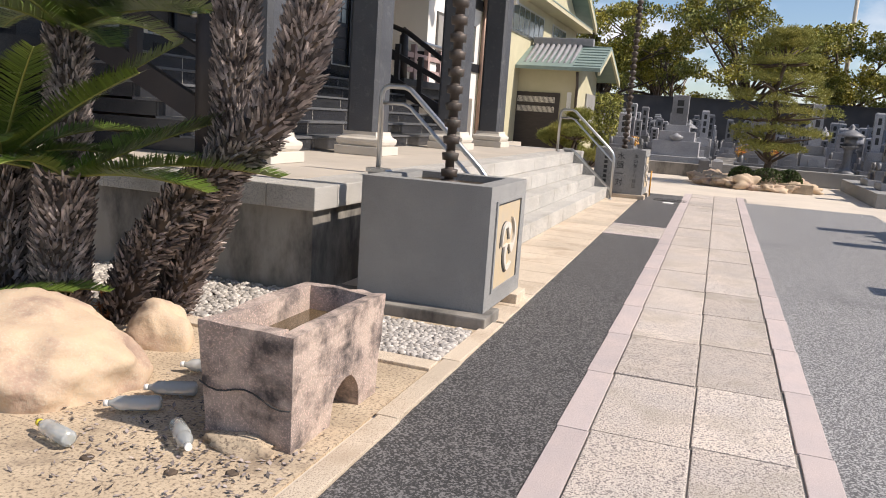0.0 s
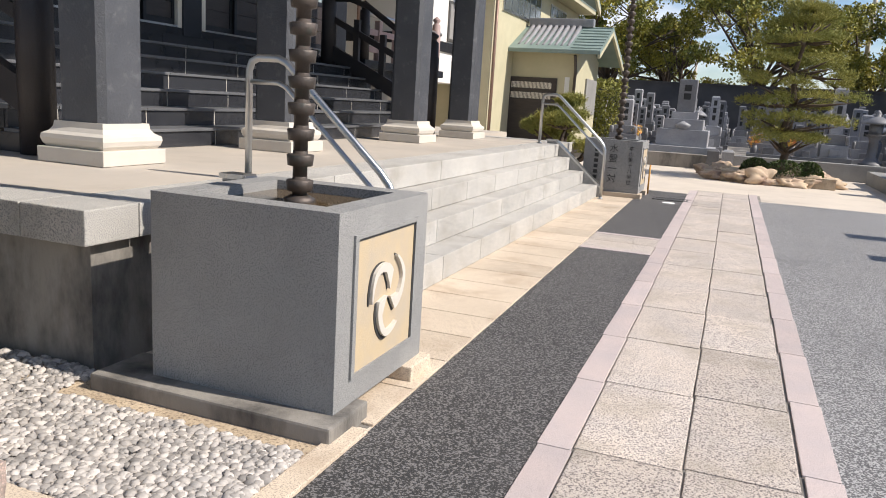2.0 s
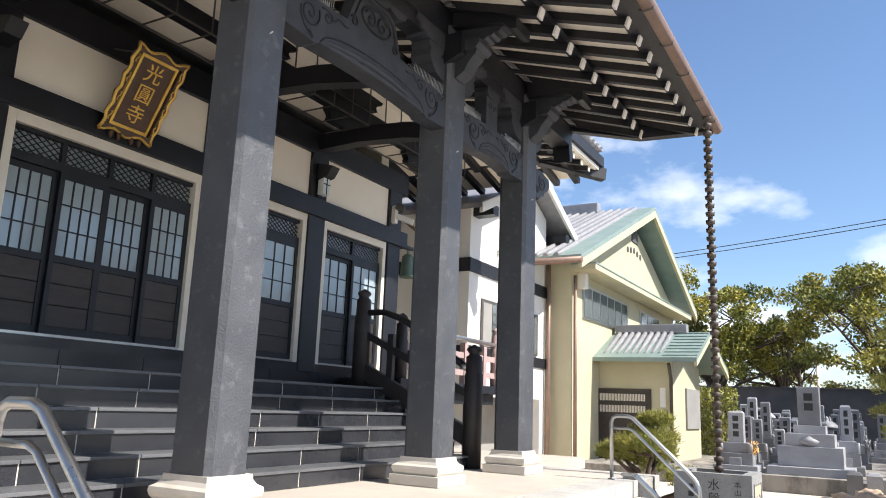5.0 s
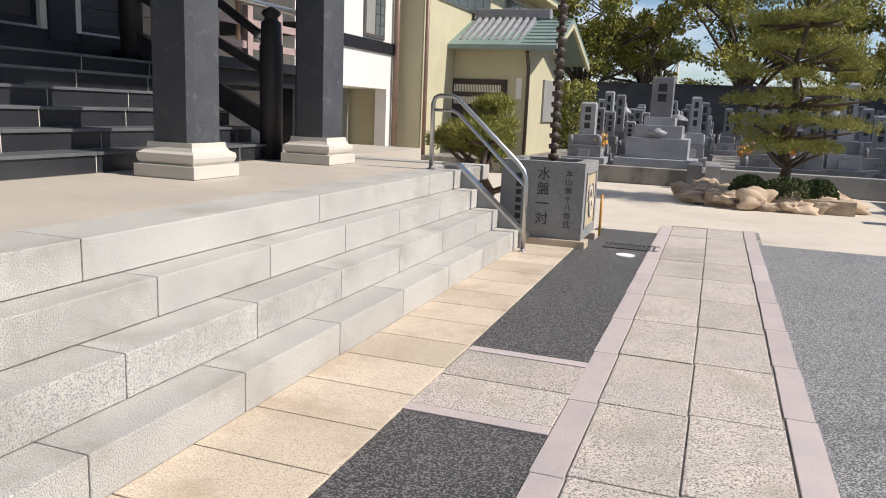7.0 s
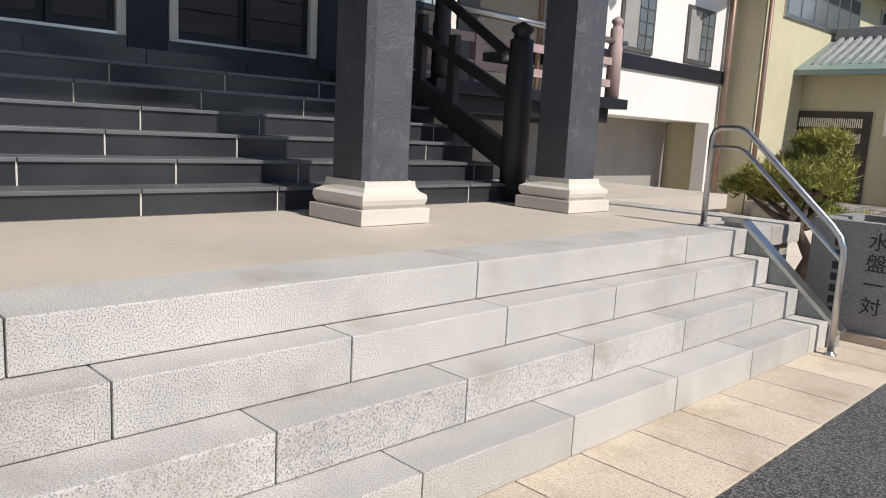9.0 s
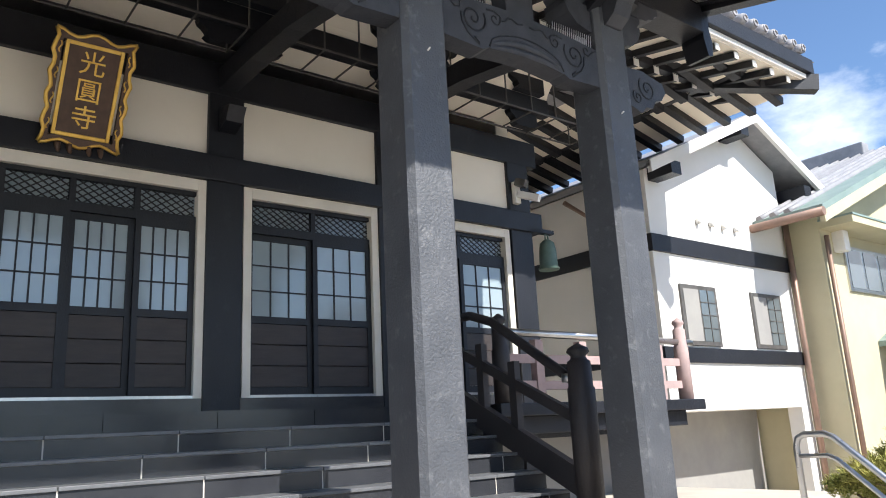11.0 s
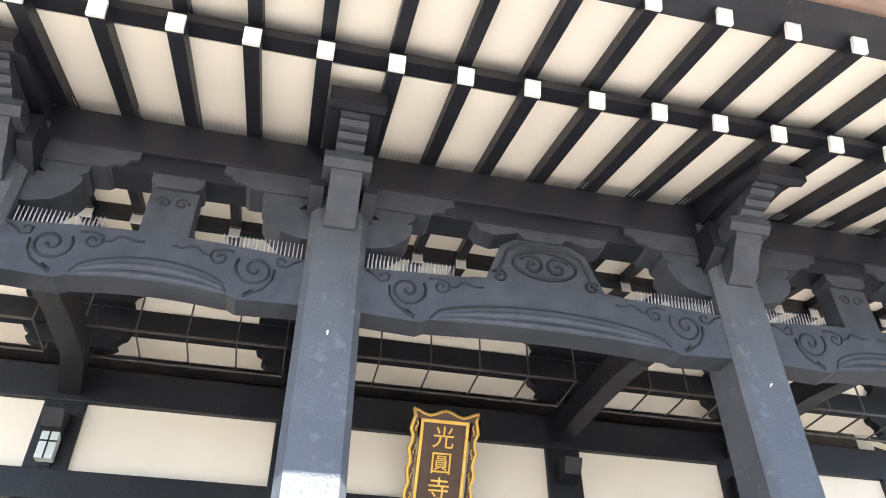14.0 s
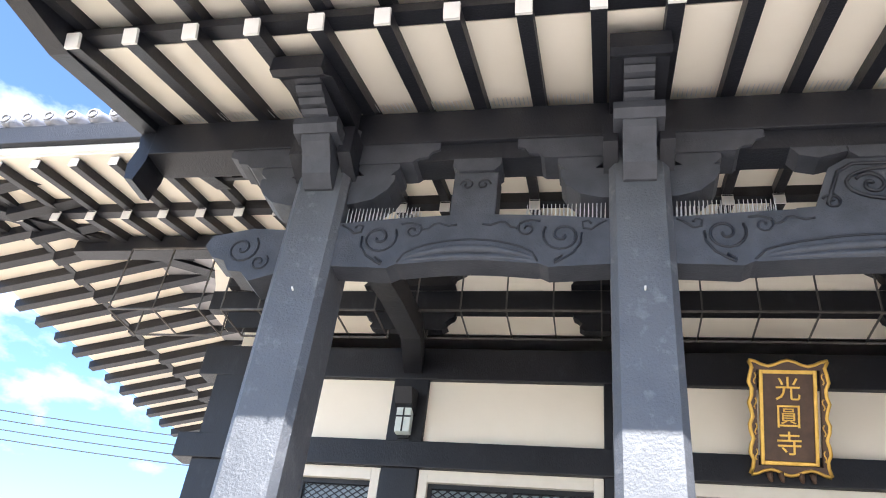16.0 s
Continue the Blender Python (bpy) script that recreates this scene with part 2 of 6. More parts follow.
# Distance haze is mixed into the hills' blue.
M_HILL = mat("hazed_hills", (0.11, 0.17, 0.29), (0.14, 0.20, 0.32), 0.01, 1.0, bump=0.0)
M_CABLE = mat("black_cable", (0.03, 0.03, 0.03), (0.04, 0.04, 0.04), 3.0, 0.6, bump=0.0)
M_FLOWER = mat("cut_flowers", (0.7, 0.25, 0.12), (0.8, 0.6, 0.12), 9.0, 0.7, bump=0.0, island=0.5)
M_IRON = mat("cast_iron", (0.10, 0.095, 0.09), (0.15, 0.14, 0.13), 9.0, 0.6, 0.6, bump=0.2)
M_ORANGE = mat("orange_stake", (0.65, 0.32, 0.05), (0.6, 0.28, 0.05), 9.0, 0.5, bump=0.0)
M_BELL = mat("green_bronze_bell", (0.10, 0.16, 0.13), (0.14, 0.2, 0.17), 7.0, 0.6, 0.3, bump=0.2)


# ---- mesh helpers ----
def box(bm, x0, x1, y0, y1, z0, z1, bev=0.0, m=None):
    vs = [bm.verts.new((x, y, z)) for x in (x0, x1) for y in (y0, y1) for z in (z0, z1)]
    fs = [bm.faces.new([vs[i] for i in q]) for q in ((0, 1, 3, 2), (4, 6, 7, 5), (0, 4, 5, 1), (2, 3, 7, 6), (0, 2, 6, 4), (1, 5, 7, 3))]
    if bev:
        es = list({e for f in fs for e in f.edges})
        r = bmesh.ops.bevel(bm, geom=es, offset=bev, segments=2, affect="EDGES", profile=0.6)
        vs = list({v for f in r["faces"] for v in f.verts} | {v for v in vs if v.is_valid})
    if m is not None:
        bmesh.ops.transform(bm, matrix=m, verts=[v for v in vs if v.is_valid])
    return bm


def B(x0, x1, y0, y1, z0, z1, bev=0.0):
    return box(bmesh.new(), x0, x1, y0, y1, z0, z1, bev)


def prism(bm, pts, axis, a, b):
    """A closed outline pushed along an axis from a to b. axis x: pts are (y, z); y: (x, z); z: (x, y)."""
    def at(p, c):
        return {"x": (c, p[0], p[1]), "y": (p[0], c, p[1]), "z": (p[0], p[1], c)}[axis]
    lo, hi = [bm.verts.new(at(p, a)) for p in pts], [bm.verts.new(at(p, b)) for p in pts]
    n = len(pts)
    fs = [bm.faces.new(lo), bm.faces.new(hi[::-1])]
    fs += [bm.faces.new((lo[i], hi[i], hi[(i + 1) % n], lo[(i + 1) % n])) for i in range(n)]
    bmesh.ops.recalc_face_normals(bm, faces=fs)
    return bm


def tube(bm, path, r, n=8, cap=True):
    """A round bar along a path; r is one radius or a list of them."""
    path = [Vector(p) for p in path]
    rs = r if isinstance(r, (list, tuple)) else [r] * len(path)
    rings, side = [], None
    for i, p in enumerate(path):
        d = (path[min(i + 1, len(path) - 1)] - path[max(i - 1, 0)]).normalized()
        if side is None:
            side = d.cross(Vector((0.13, 0.31, 0.94)))
            side = (side if side.length > 0.05 else d.cross(Vector((1, 0, 0)))).normalized()
        side = (side - d * side.dot(d)).normalized()
        up = d.cross(side)
        rings.append([bm.verts.new(p + (side * math.cos(2 * math.pi * k / n) + up * math.sin(2 * math.pi * k / n)) * rs[i]) for k in range(n)])
    for a, b in zip(rings, rings[1:]):
        for k in range(n):
            f = bm.faces.new((a[k], a[(k + 1) % n], b[(k + 1) % n], b[k]))
            f.smooth = True
    if cap:
        bm.faces.new(rings[0][::-1])
        bm.faces.new(rings[-1])
    return bm


def lathe(bm, prof, n=16, at=(0, 0, 0), square=False):
    """A turned shape from (radius, height) pairs; square gives a four-sided one."""
    k = 4 if square else n
    off = math.pi / 4 if square else 0
    f2 = math.sqrt(2) if square else 1
    rings = [[bm.verts.new((at[0] + r * f2 * math.cos(2 * math.pi * i / k + off), at[1] + r * f2 * math.sin(2 * math.pi * i / k + off), at[2] + z)) for i in range(k)] for r, z in prof]
    for a, b in zip(rings, rings[1:]):
        for i in range(k):
            f = bm.faces.new((a[i], a[(i + 1) % k], b[(i + 1) % k], b[i]))
            f.smooth = not square
    bm.faces.new(rings[0][::-1])
    bm.faces.new(rings[-1])
    return bm


def bar(bm, a, b, w, h):
    """A square bar from a to b, w wide level and h high."""
    a, b = Vector(a), Vector(b)
    d = (b - a).normalized()
    s = d.cross(Vector((0, 0, 1)))
    s = s.normalized() if s.length > 1e-3 else Vector((0, 1, 0))
    u = s.cross(d)
    c = [(s * (w / 2) * i + u * (h / 2) * j) for i, j in ((-1, -1), (1, -1), (1, 1), (-1, 1))]
    va, vb = [bm.verts.new(a + o) for o in c], [bm.verts.new(b + o) for o in c]
    bm.faces.new(va[::-1])
    bm.faces.new(vb)
    for i in range(4):
        bm.faces.new((va[i], va[(i + 1) % 4], vb[(i + 1) % 4], vb[i]))
    return bm


def mesh_of(name, bm, material):
    me = bpy.data.meshes.new(name)
    bmesh.ops.recalc_face_normals(bm, faces=bm.faces[:])
    bm.to_mesh(me)
    bm.free()
    me.materials.append(material)
    return me


def part(name, bm, material, parent=None, label=""):
    ob = new(name, mesh_of(name, bm, material))
    ob.parent = parent
    if label:
        ob["label"] = label
    return ob


def thing(name, label, category, group="", at=(0, 0, 0), kind=""):
    e = new(name)
    e.empty_display_size = 0.1
    e.location = at
    return tagged(e, label, category, group, kind)


def solid(name, bm, material, label, category, group="", kind=""):
    return tagged(part(name, bm, material), label, category, group, kind)


def piece(name, me, parent, m=None):
    ob = new(name, me)
    ob.parent = parent
    if m is not None:
        ob.matrix_basis = m
    return ob


def lump(bm, c, r, seed, rough=0.25, sub=3, flat=None):
    """A boulder: a ball pushed in and out by noise, cut flat under its foot."""
    g = bmesh.ops.create_icosphere(bm, subdivisions=sub, radius=1.0)
    for v in g["verts"]:
        d = v.co.normalized()
        k = 1 + rough * (noise.noise(d * 1.3 + Vector((seed, 0, 0))) + 0.5 * noise.noise(d * 3.1 + Vector((0, seed, 0))) + 0.2 * noise.noise(d * 8 + Vector((0, seed, 3))))
        v.co = Vector(c) + Vector((d.x * r[0] * k, d.y * r[1] * k, d.z * r[2] * k))
        if flat is not None:
            v.co.z = max(v.co.z, flat)
    for v in g["verts"]:
        for f in v.link_faces:
            f.smooth = True
    return bm


def raw(name, verts, faces, material, parent=None, smooth=False):
    me = bpy.data.meshes.new(name)
    me.from_pydata(verts, [], faces)
    me.materials.append(material)
    if smooth:
        me.polygons.foreach_set("use_smooth", [True] * len(me.polygons))
    ob = new(name, me)
    ob.parent = parent
    return ob


def tufts(n, where, size, aim=None, width=0.35, seed=1):
    """n small leaf blades: where() gives a centre and an outward way, size() a length."""
    rng = random.Random(seed)
    V, F = [], []
    for _ in range(n):
        c, out = where(rng)
        d = Vector((rng.gauss(0, 1), rng.gauss(0, 1), rng.gauss(0, 1))).normalized()
        d = (d + out * (aim or 0.6)).normalized()
        s = d.cross(Vector((rng.gauss(0, 1), rng.gauss(0, 1), rng.gauss(0, 1)))).normalized()
        k = size(rng)
        i = len(V)
        V += [c - s * k * width * 0.3, c + d * k * 0.5 - s * k * width * 0.5, c + d * k, c + d * k * 0.5 + s * k * width * 0.5]
        F.append((i, i + 1, i + 2, i + 3))
    return V, F

# ---- ground ----
solid("ground", B(-300, 300, -60, 900, -0.6, -0.012), M_CONCRETE, "pale worn concrete ground around the temple", "ground", kind="structure")
solid("asphalt_lane", B(0.37, 2.66, -12, 17.0, -0.3, -0.003), M_LANE, "coarse dark asphalt lane beside the slab path", "road", kind="structure")


def strip_x(y):
    """The strip's edge towards the steps."""
    return -1.37 - 0.017 * (y - 4)


def path_dx(y):
    """How far the slab path has drifted off its mean line."""
    return 0.028 - 0.0078 * (y - 5)


for n, (a, b) in enumerate(((-12, 10.5), (11.62, 17.2))):
    solid("asphalt_strip", prism(bmesh.new(), [(strip_x(a), a), (-0.69 - 0.0078 * (a - 5), a), (-0.69 - 0.0078 * (b - 5), b), (strip_x(b), b)], "z", -0.3, -0.004), M_ASPHALT, "dark asphalt strip between path and steps", "road", kind="structure")
solid("soil_bed", B(-9, -1.5, -8, 4.43, -0.3, 0.0), M_SOIL, "dry sandy planting bed with fallen bits", "soil", kind="structure")
solid("gravel_bed_base", B(-9, -1.5, 4.57, 5.55, -0.3, -0.002), M_SOIL, "soil under the white pebbles", "soil", kind="structure")
solid("bed_divider", B(-9, -1.49, 4.43, 4.57, -0.2, 0.02, 0.006), M_TAN, "pale stone strip dividing soil from pebbles", "edging", kind="structure")

# ---- temple platform and its steps ----
Y0 = 10.95                                   # the hall's middle line
COLS = (7.10, 9.41, 12.54, 14.75)            # porch columns along y
CX = -4.355
platform = thing("platform", "pale stone platform with stained concrete sides under the porch", "platform", kind="structure")
part("platform_core", B(-16, -2.86, 5.52, 16.12, -0.2, 0.63), M_OLDWALL, platform, "grey concrete with dark streaks")
part("platform_core", B(-16, -4.9, 16.12, 19.0, -0.2, 0.66), M_OLDWALL, platform)
part("platform_top", B(-16, -3.22, 5.78, 15.86, 0.60, 0.797), M_FLOORTOP, platform, "smooth mortar floor, faintly pink in patches")
part("platform_top", B(-16, -4.85, 16.21, 19.05, 0.60, 0.79), M_FLOORTOP, platform)
# capping stones round the rim
for k in range(9):
    part("cap_stone", B(-3.4 - 1.3 * (k + 1) + 0.006, -3.4 - 1.3 * k if k else -3.206, 5.434, 5.77, 0.63, 0.80, 0.008), M_GRANITE, platform)
for ya, yb in ((5.434, 5.77), (5.776, 6.80), (15.12, 15.60), (15.606, 16.2)):
    part("cap_stone", B(-3.2, -2.80, ya, yb, 0.63, 0.80, 0.008), M_GRANITE, platform)
for k in range(3):
    part("cap_stone", B(-3.4 - 1.3 * (k + 1) + 0.006, -3.4 - 1.3 * k if k else -3.206, 15.866, 16.2, 0.63, 0.80, 0.008), M_GRANITE, platform)

steps = thing("stone_steps", "broad flight of pale speckled granite steps up to the platform", "steps", kind="structure")
part("step_bed", B(-3.2, -2.15, 6.8, 15.12, -0.1, 0.19), M_OLDWALL, steps)
part("step_bed", B(-3.2, -2.40, 6.8, 15.12, 0.19, 0.39), M_OLDWALL, steps)
part("step_bed", B(-3.2, -2.65, 6.8, 15.12, 0.39, 0.59), M_OLDWALL, steps)
for k, (xf, zt, first, pitch) in enumerate(((-2.115, 0.20, 10.125, 0.93), (-2.355, 0.40, 9.64, 0.94), (-2.60, 0.60, 10.12, 0.96), (-2.80, 0.80, 9.87, 2.15))):
    cuts = sorted({6.8, 15.12} | {first + pitch * j for j in range(-6, 8) if 6.95 < first + pitch * j < 15.0})
    for a, b in zip(cuts, cuts[1:]):
        back = -3.2 if k == 3 else xf - 0.33
        part("step_stone", B(back, xf, a + 0.003, b - 0.003, zt - 0.2 + 0.004, zt, 0.007), M_GRANITE, steps)
for ys in (6.74, 15.18):
    bm = prism(bmesh.new(), [(-3.0, 0.0), (-2.06, 0.0), (-2.06, 0.14), (-2.86, 0.84), (-3.0, 0.84)], "y", ys - 0.055, ys + 0.055)
    ck = part("cheek", bm, M_PLANTER, steps, "grey polished granite cheek")
    part("cheek_cap", bar(bar(bmesh.new(), (-3.02, ys, 0.855), (-2.84, ys, 0.855), 0.13, 0.03), (-2.85, ys, 0.85), (-2.03, ys, 0.13), 0.13, 0.03), M_STEEL, ck)


def handrail(y):
    r = thing("handrail", "double tubular stainless steel handrail down the stone steps", "handrail", "handrails of the steps", (-3.08, y, 0.8))
    def loop(drop, inset):
        pts = [(-3.08 + inset * 0, y, 1.30 if drop else 0.80), (-3.08, y, 1.50 - drop), (-3.06, y, 1.555 - drop), (-3.01, y, 1.58 - drop), (-2.86, y, 1.58 - drop), (-2.80, y, 1.555 - drop),
               (-2.12, y, 0.93 - drop), (-2.05, y, 0.85 - drop)]
        return pts
    up = loop(0, 0) + [(-2.02, y, 0.77), (-2.015, y, 0.70), (-2.015, y, -0.01)]
    low = [(-3.08, y, 1.43), (-2.86, y, 1.43), (-2.80, y, 1.405), (-2.06, y, 0.72), (-2.015, y, 0.68)]
    a = part("rail_tube", tube(bmesh.new(), [Vector(p) - r.location for p in up], 0.024, 10), M_STEEL, r)
    b = part("lower_rail", tube(bmesh.new(), [Vector(p) - r.location for p in low], 0.017, 8), M_STEEL, r)
    for x, z in ((-3.08, 0.8), (-2.015, 0.0)):
        part("foot_flange", lathe(bmesh.new(), [(0.045, 0), (0.045, 0.012), (0.026, 0.014), (0.026, 0.03)], 12, Vector((x, y, z)) - r.location), M_STEEL, r)
    return r


handrail(7.06)
handrail(14.93)


# ---- stone water basins with rain chains ----
def text_mesh(s, size, depth=0.004):
    cu = bpy.data.curves.new("writing", "FONT")
    cu.body, cu.size, cu.extrude, cu.align_x, cu.align_y = s, size, depth, "CENTER", "CENTER"
    cu.resolution_u = 3
    ob = bpy.data.objects.new("writing", cu)
    scene.collection.objects.link(ob)
    dg = bpy.context.evaluated_depsgraph_get()
    me = bpy.data.meshes.new_from_object(ob.evaluated_get(dg))
    bpy.data.objects.remove(ob)
    return me


def writing(chars, size, step, m, material, parent, label):
    """A column of characters, top to bottom, in the plane that m sets (x right, y up)."""
    for i, c in enumerate(chars):
        me = text_mesh(c, size)
        me.materials.clear()
        me.materials.append(material)
        ob = new("character", me)
        ob.parent = parent
        ob.matrix_basis = m @ pose(0, -i * step, 0)
        ob["label"] = label


def basin(x, y, inscribed):
    b = thing("water_basin", "square grey granite water basin" + (" with engraved dedication" if inscribed else " with carved crest panel"), "stone basin", "pair of rain basins", (x, y, 0))
    h, w, rim, zt = 0.4675, 0.4575, 0.13, 0.925
    bm = bmesh.new()
    for z0, z1 in ((0.075, 0.80),):
        box(bm, -h, h, -w, w, z0, z1)
    for a in ((-h, h, -w, -w + rim), (-h, h, w - rim, w), (-h, -h + rim, -w + rim, w - rim), (h - rim, h, -w + rim, w - rim)):
        box(bm, *a, 0.80, zt)
    bmesh.ops.remove_doubles(bm, verts=bm.verts, dist=1e-4)
    body = part("body", bm, M_PLANTER, b)
    part("water", B(-h + rim, h - rim, -w + rim, w - rim, 0.80, 0.878), M_WATER, b, "still brownish water")
    part("base_block", B(-0.72 if not inscribed else -0.5, h + 0.055, -0.58 if not inscribed else -0.5, -0.24, -0.02, 0.077, 0.012), M_OLDWALL if not inscribed else M_TAN, b, "weathered grey base stone")
    part("base_block", B(-h - 0.02, h + 0.055, 0.23, 0.49, -0.02, 0.077, 0.008), M_TAN, b)
    # crest panel on the path side, sunk in a stepped frame
    p = part("crest_panel", B(h - 0.002, h + 0.004, -0.30, 0.30, 0.21, 0.80), M_SANDSTONE, b, "yellowed panel with a three-comma crest")
    for a in ((-0.33, -0.30, 0.19, 0.82), (0.30, 0.33, 0.19, 0.82), (-0.30, 0.30, 0.19, 0.21), (-0.30, 0.30, 0.80, 0.82)):
        part("panel_frame", B(h - 0.002, h + 0.012, *a), M_PLANTER, p)
    # Dark strips paint the frame's shade along the panel's top and side.
    for a in ((-0.30, 0.30, 0.788, 0.80), (0.288, 0.30, 0.21, 0.80)):
        part("panel_groove", B(h + 0.004, h + 0.0065, *a), M_INK_SHADE, p)
    for k in range(3):
        bm = bmesh.new()
        c0 = math.radians(120 * k + 70)
        pts_o, pts_i = [], []
        for j in range(15):
            t = j / 14
            ang = c0 + t * 2.0
            ro, wd = 0.075 + 0.095 * min(t * 1.6, 1.0), 0.05 * (1 - t) ** 0.8 + 0.006
            pts_o.append((ro + wd * 0.5, ang))
            pts_i.append((max(ro - wd * (1.3 if t < 0.3 else 0.6), 0.02), ang))
        outline = [(r * math.cos(a), 0.505 + r * math.sin(a) * 1.1) for r, a in pts_o + pts_i[::-1]]
        prism(bm, outline, "x", h + 0.002, h + 0.022)
        part("crest_comma", bm, M_PLINTH, p)
        # Dark offset copy of the comma paints its cast shadow.
        bm = bmesh.new()
        prism(bm, [(r * 1.06 * math.cos(a) - 0.008, 0.50 + r * 1.06 * math.sin(a) * 1.1) for r, a in pts_o + pts_i[::-1]], "x", h + 0.003, h + 0.008)
        part("comma_shadow_groove", bm, M_INK_SHADE, p)
    if inscribed:
        face = pose(0, -w - 0.001, 0, 90, 0, 0)
        writing("水盤一対", 0.15, 0.165, face @ pose(0.02, 0.78, 0), M_INK_SHADE, b, "engraved characters")
        writing("本山第十八世住", 0.085, 0.093, face @ pose(0.30, 0.80, 0), M_INK_SHADE, b, "engraved characters")
        for k in range(7):
            part("engraved_mark", B(-0.29, -0.225, -w - 0.004, -w + 0.004, 0.72 - k * 0.09, 0.78 - k * 0.09, 0.004), M_INK_SHADE, b)
    return b


basin(-1.985, 5.925, False)
basin(-1.98, 15.96, True)


def rain_chain(x, y, top):
    c = thing("rain_chain", "dark bronze rain chain of linked cups hanging into the basin", "rain chain", "pair of rain chains", (x, y, 0.88))
    me = mesh_of("cup", lathe(bmesh.new(), [(0.034, 0.0), (0.034, 0.045), (0.058, 0.05), (0.064, 0.098), (0.06, 0.102), (0.036, 0.104), (0.034, 0.118)], 10), M_BRONZE)
    n = int((top - 0.90) / 0.118)
    for i in range(n):
        piece("cup", me, c, pose(0, 0, i * 0.118))
    part("foot_ring", lathe(bmesh.new(), [(0.075, -0.02), (0.075, 0.015), (0.045, 0.03)], 12), M_BRONZE, c)
    return c


rain_chain(-1.985, 5.925, 5.95)
rain_chain(-1.97, 15.96, 5.95)


# ---- porch columns ----
def column(y):
    c = thing("porch_column", "tall square black-lacquered porch column on a white stone plinth", "column", "porch columns", (CX, y, 0.8))
    r, ch = 0.205, 0.045
    o = [(-r + ch, -r), (r - ch, -r), (r, -r + ch), (r, r - ch), (r - ch, r), (-r + ch, r), (-r, r - ch), (-r, -r + ch)]
    part("shaft", prism(bmesh.new(), o, "z", 0.28, 5.2), M_COLUMN, c)
    part("plinth_slab", B(-0.30, 0.30, -0.30, 0.30, 0, 0.105, 0.006), M_PLINTH, c)
    part("plinth_curve", lathe(bmesh.new(), [(0.255, 0.105), (0.275, 0.13), (0.285, 0.165), (0.28, 0.195), (0.245, 0.215), (0.225, 0.245), (0.22, 0.285)], square=True), M_PLINTH, c)
    part("nail", tube(bmesh.new(), [(r, 0, 3.69), (r + 0.03, 0, 3.70)], 0.007, 6), M_TIP, c)
    return c


for y in COLS:
    column(y)


# ---- porch beams, brackets and rafters ----
def spiral(cx, cz, r, turns, flip, x, start=0.0):
    return [(x, cx + flip * (r * (1 - k / 26) + 0.012) * math.cos(start + turns * 2 * math.pi * k / 26), cz + (r * (1 - k / 26) + 0.012) * math.sin(start + turns * 2 * math.pi * k / 26)) for k in range(27)]


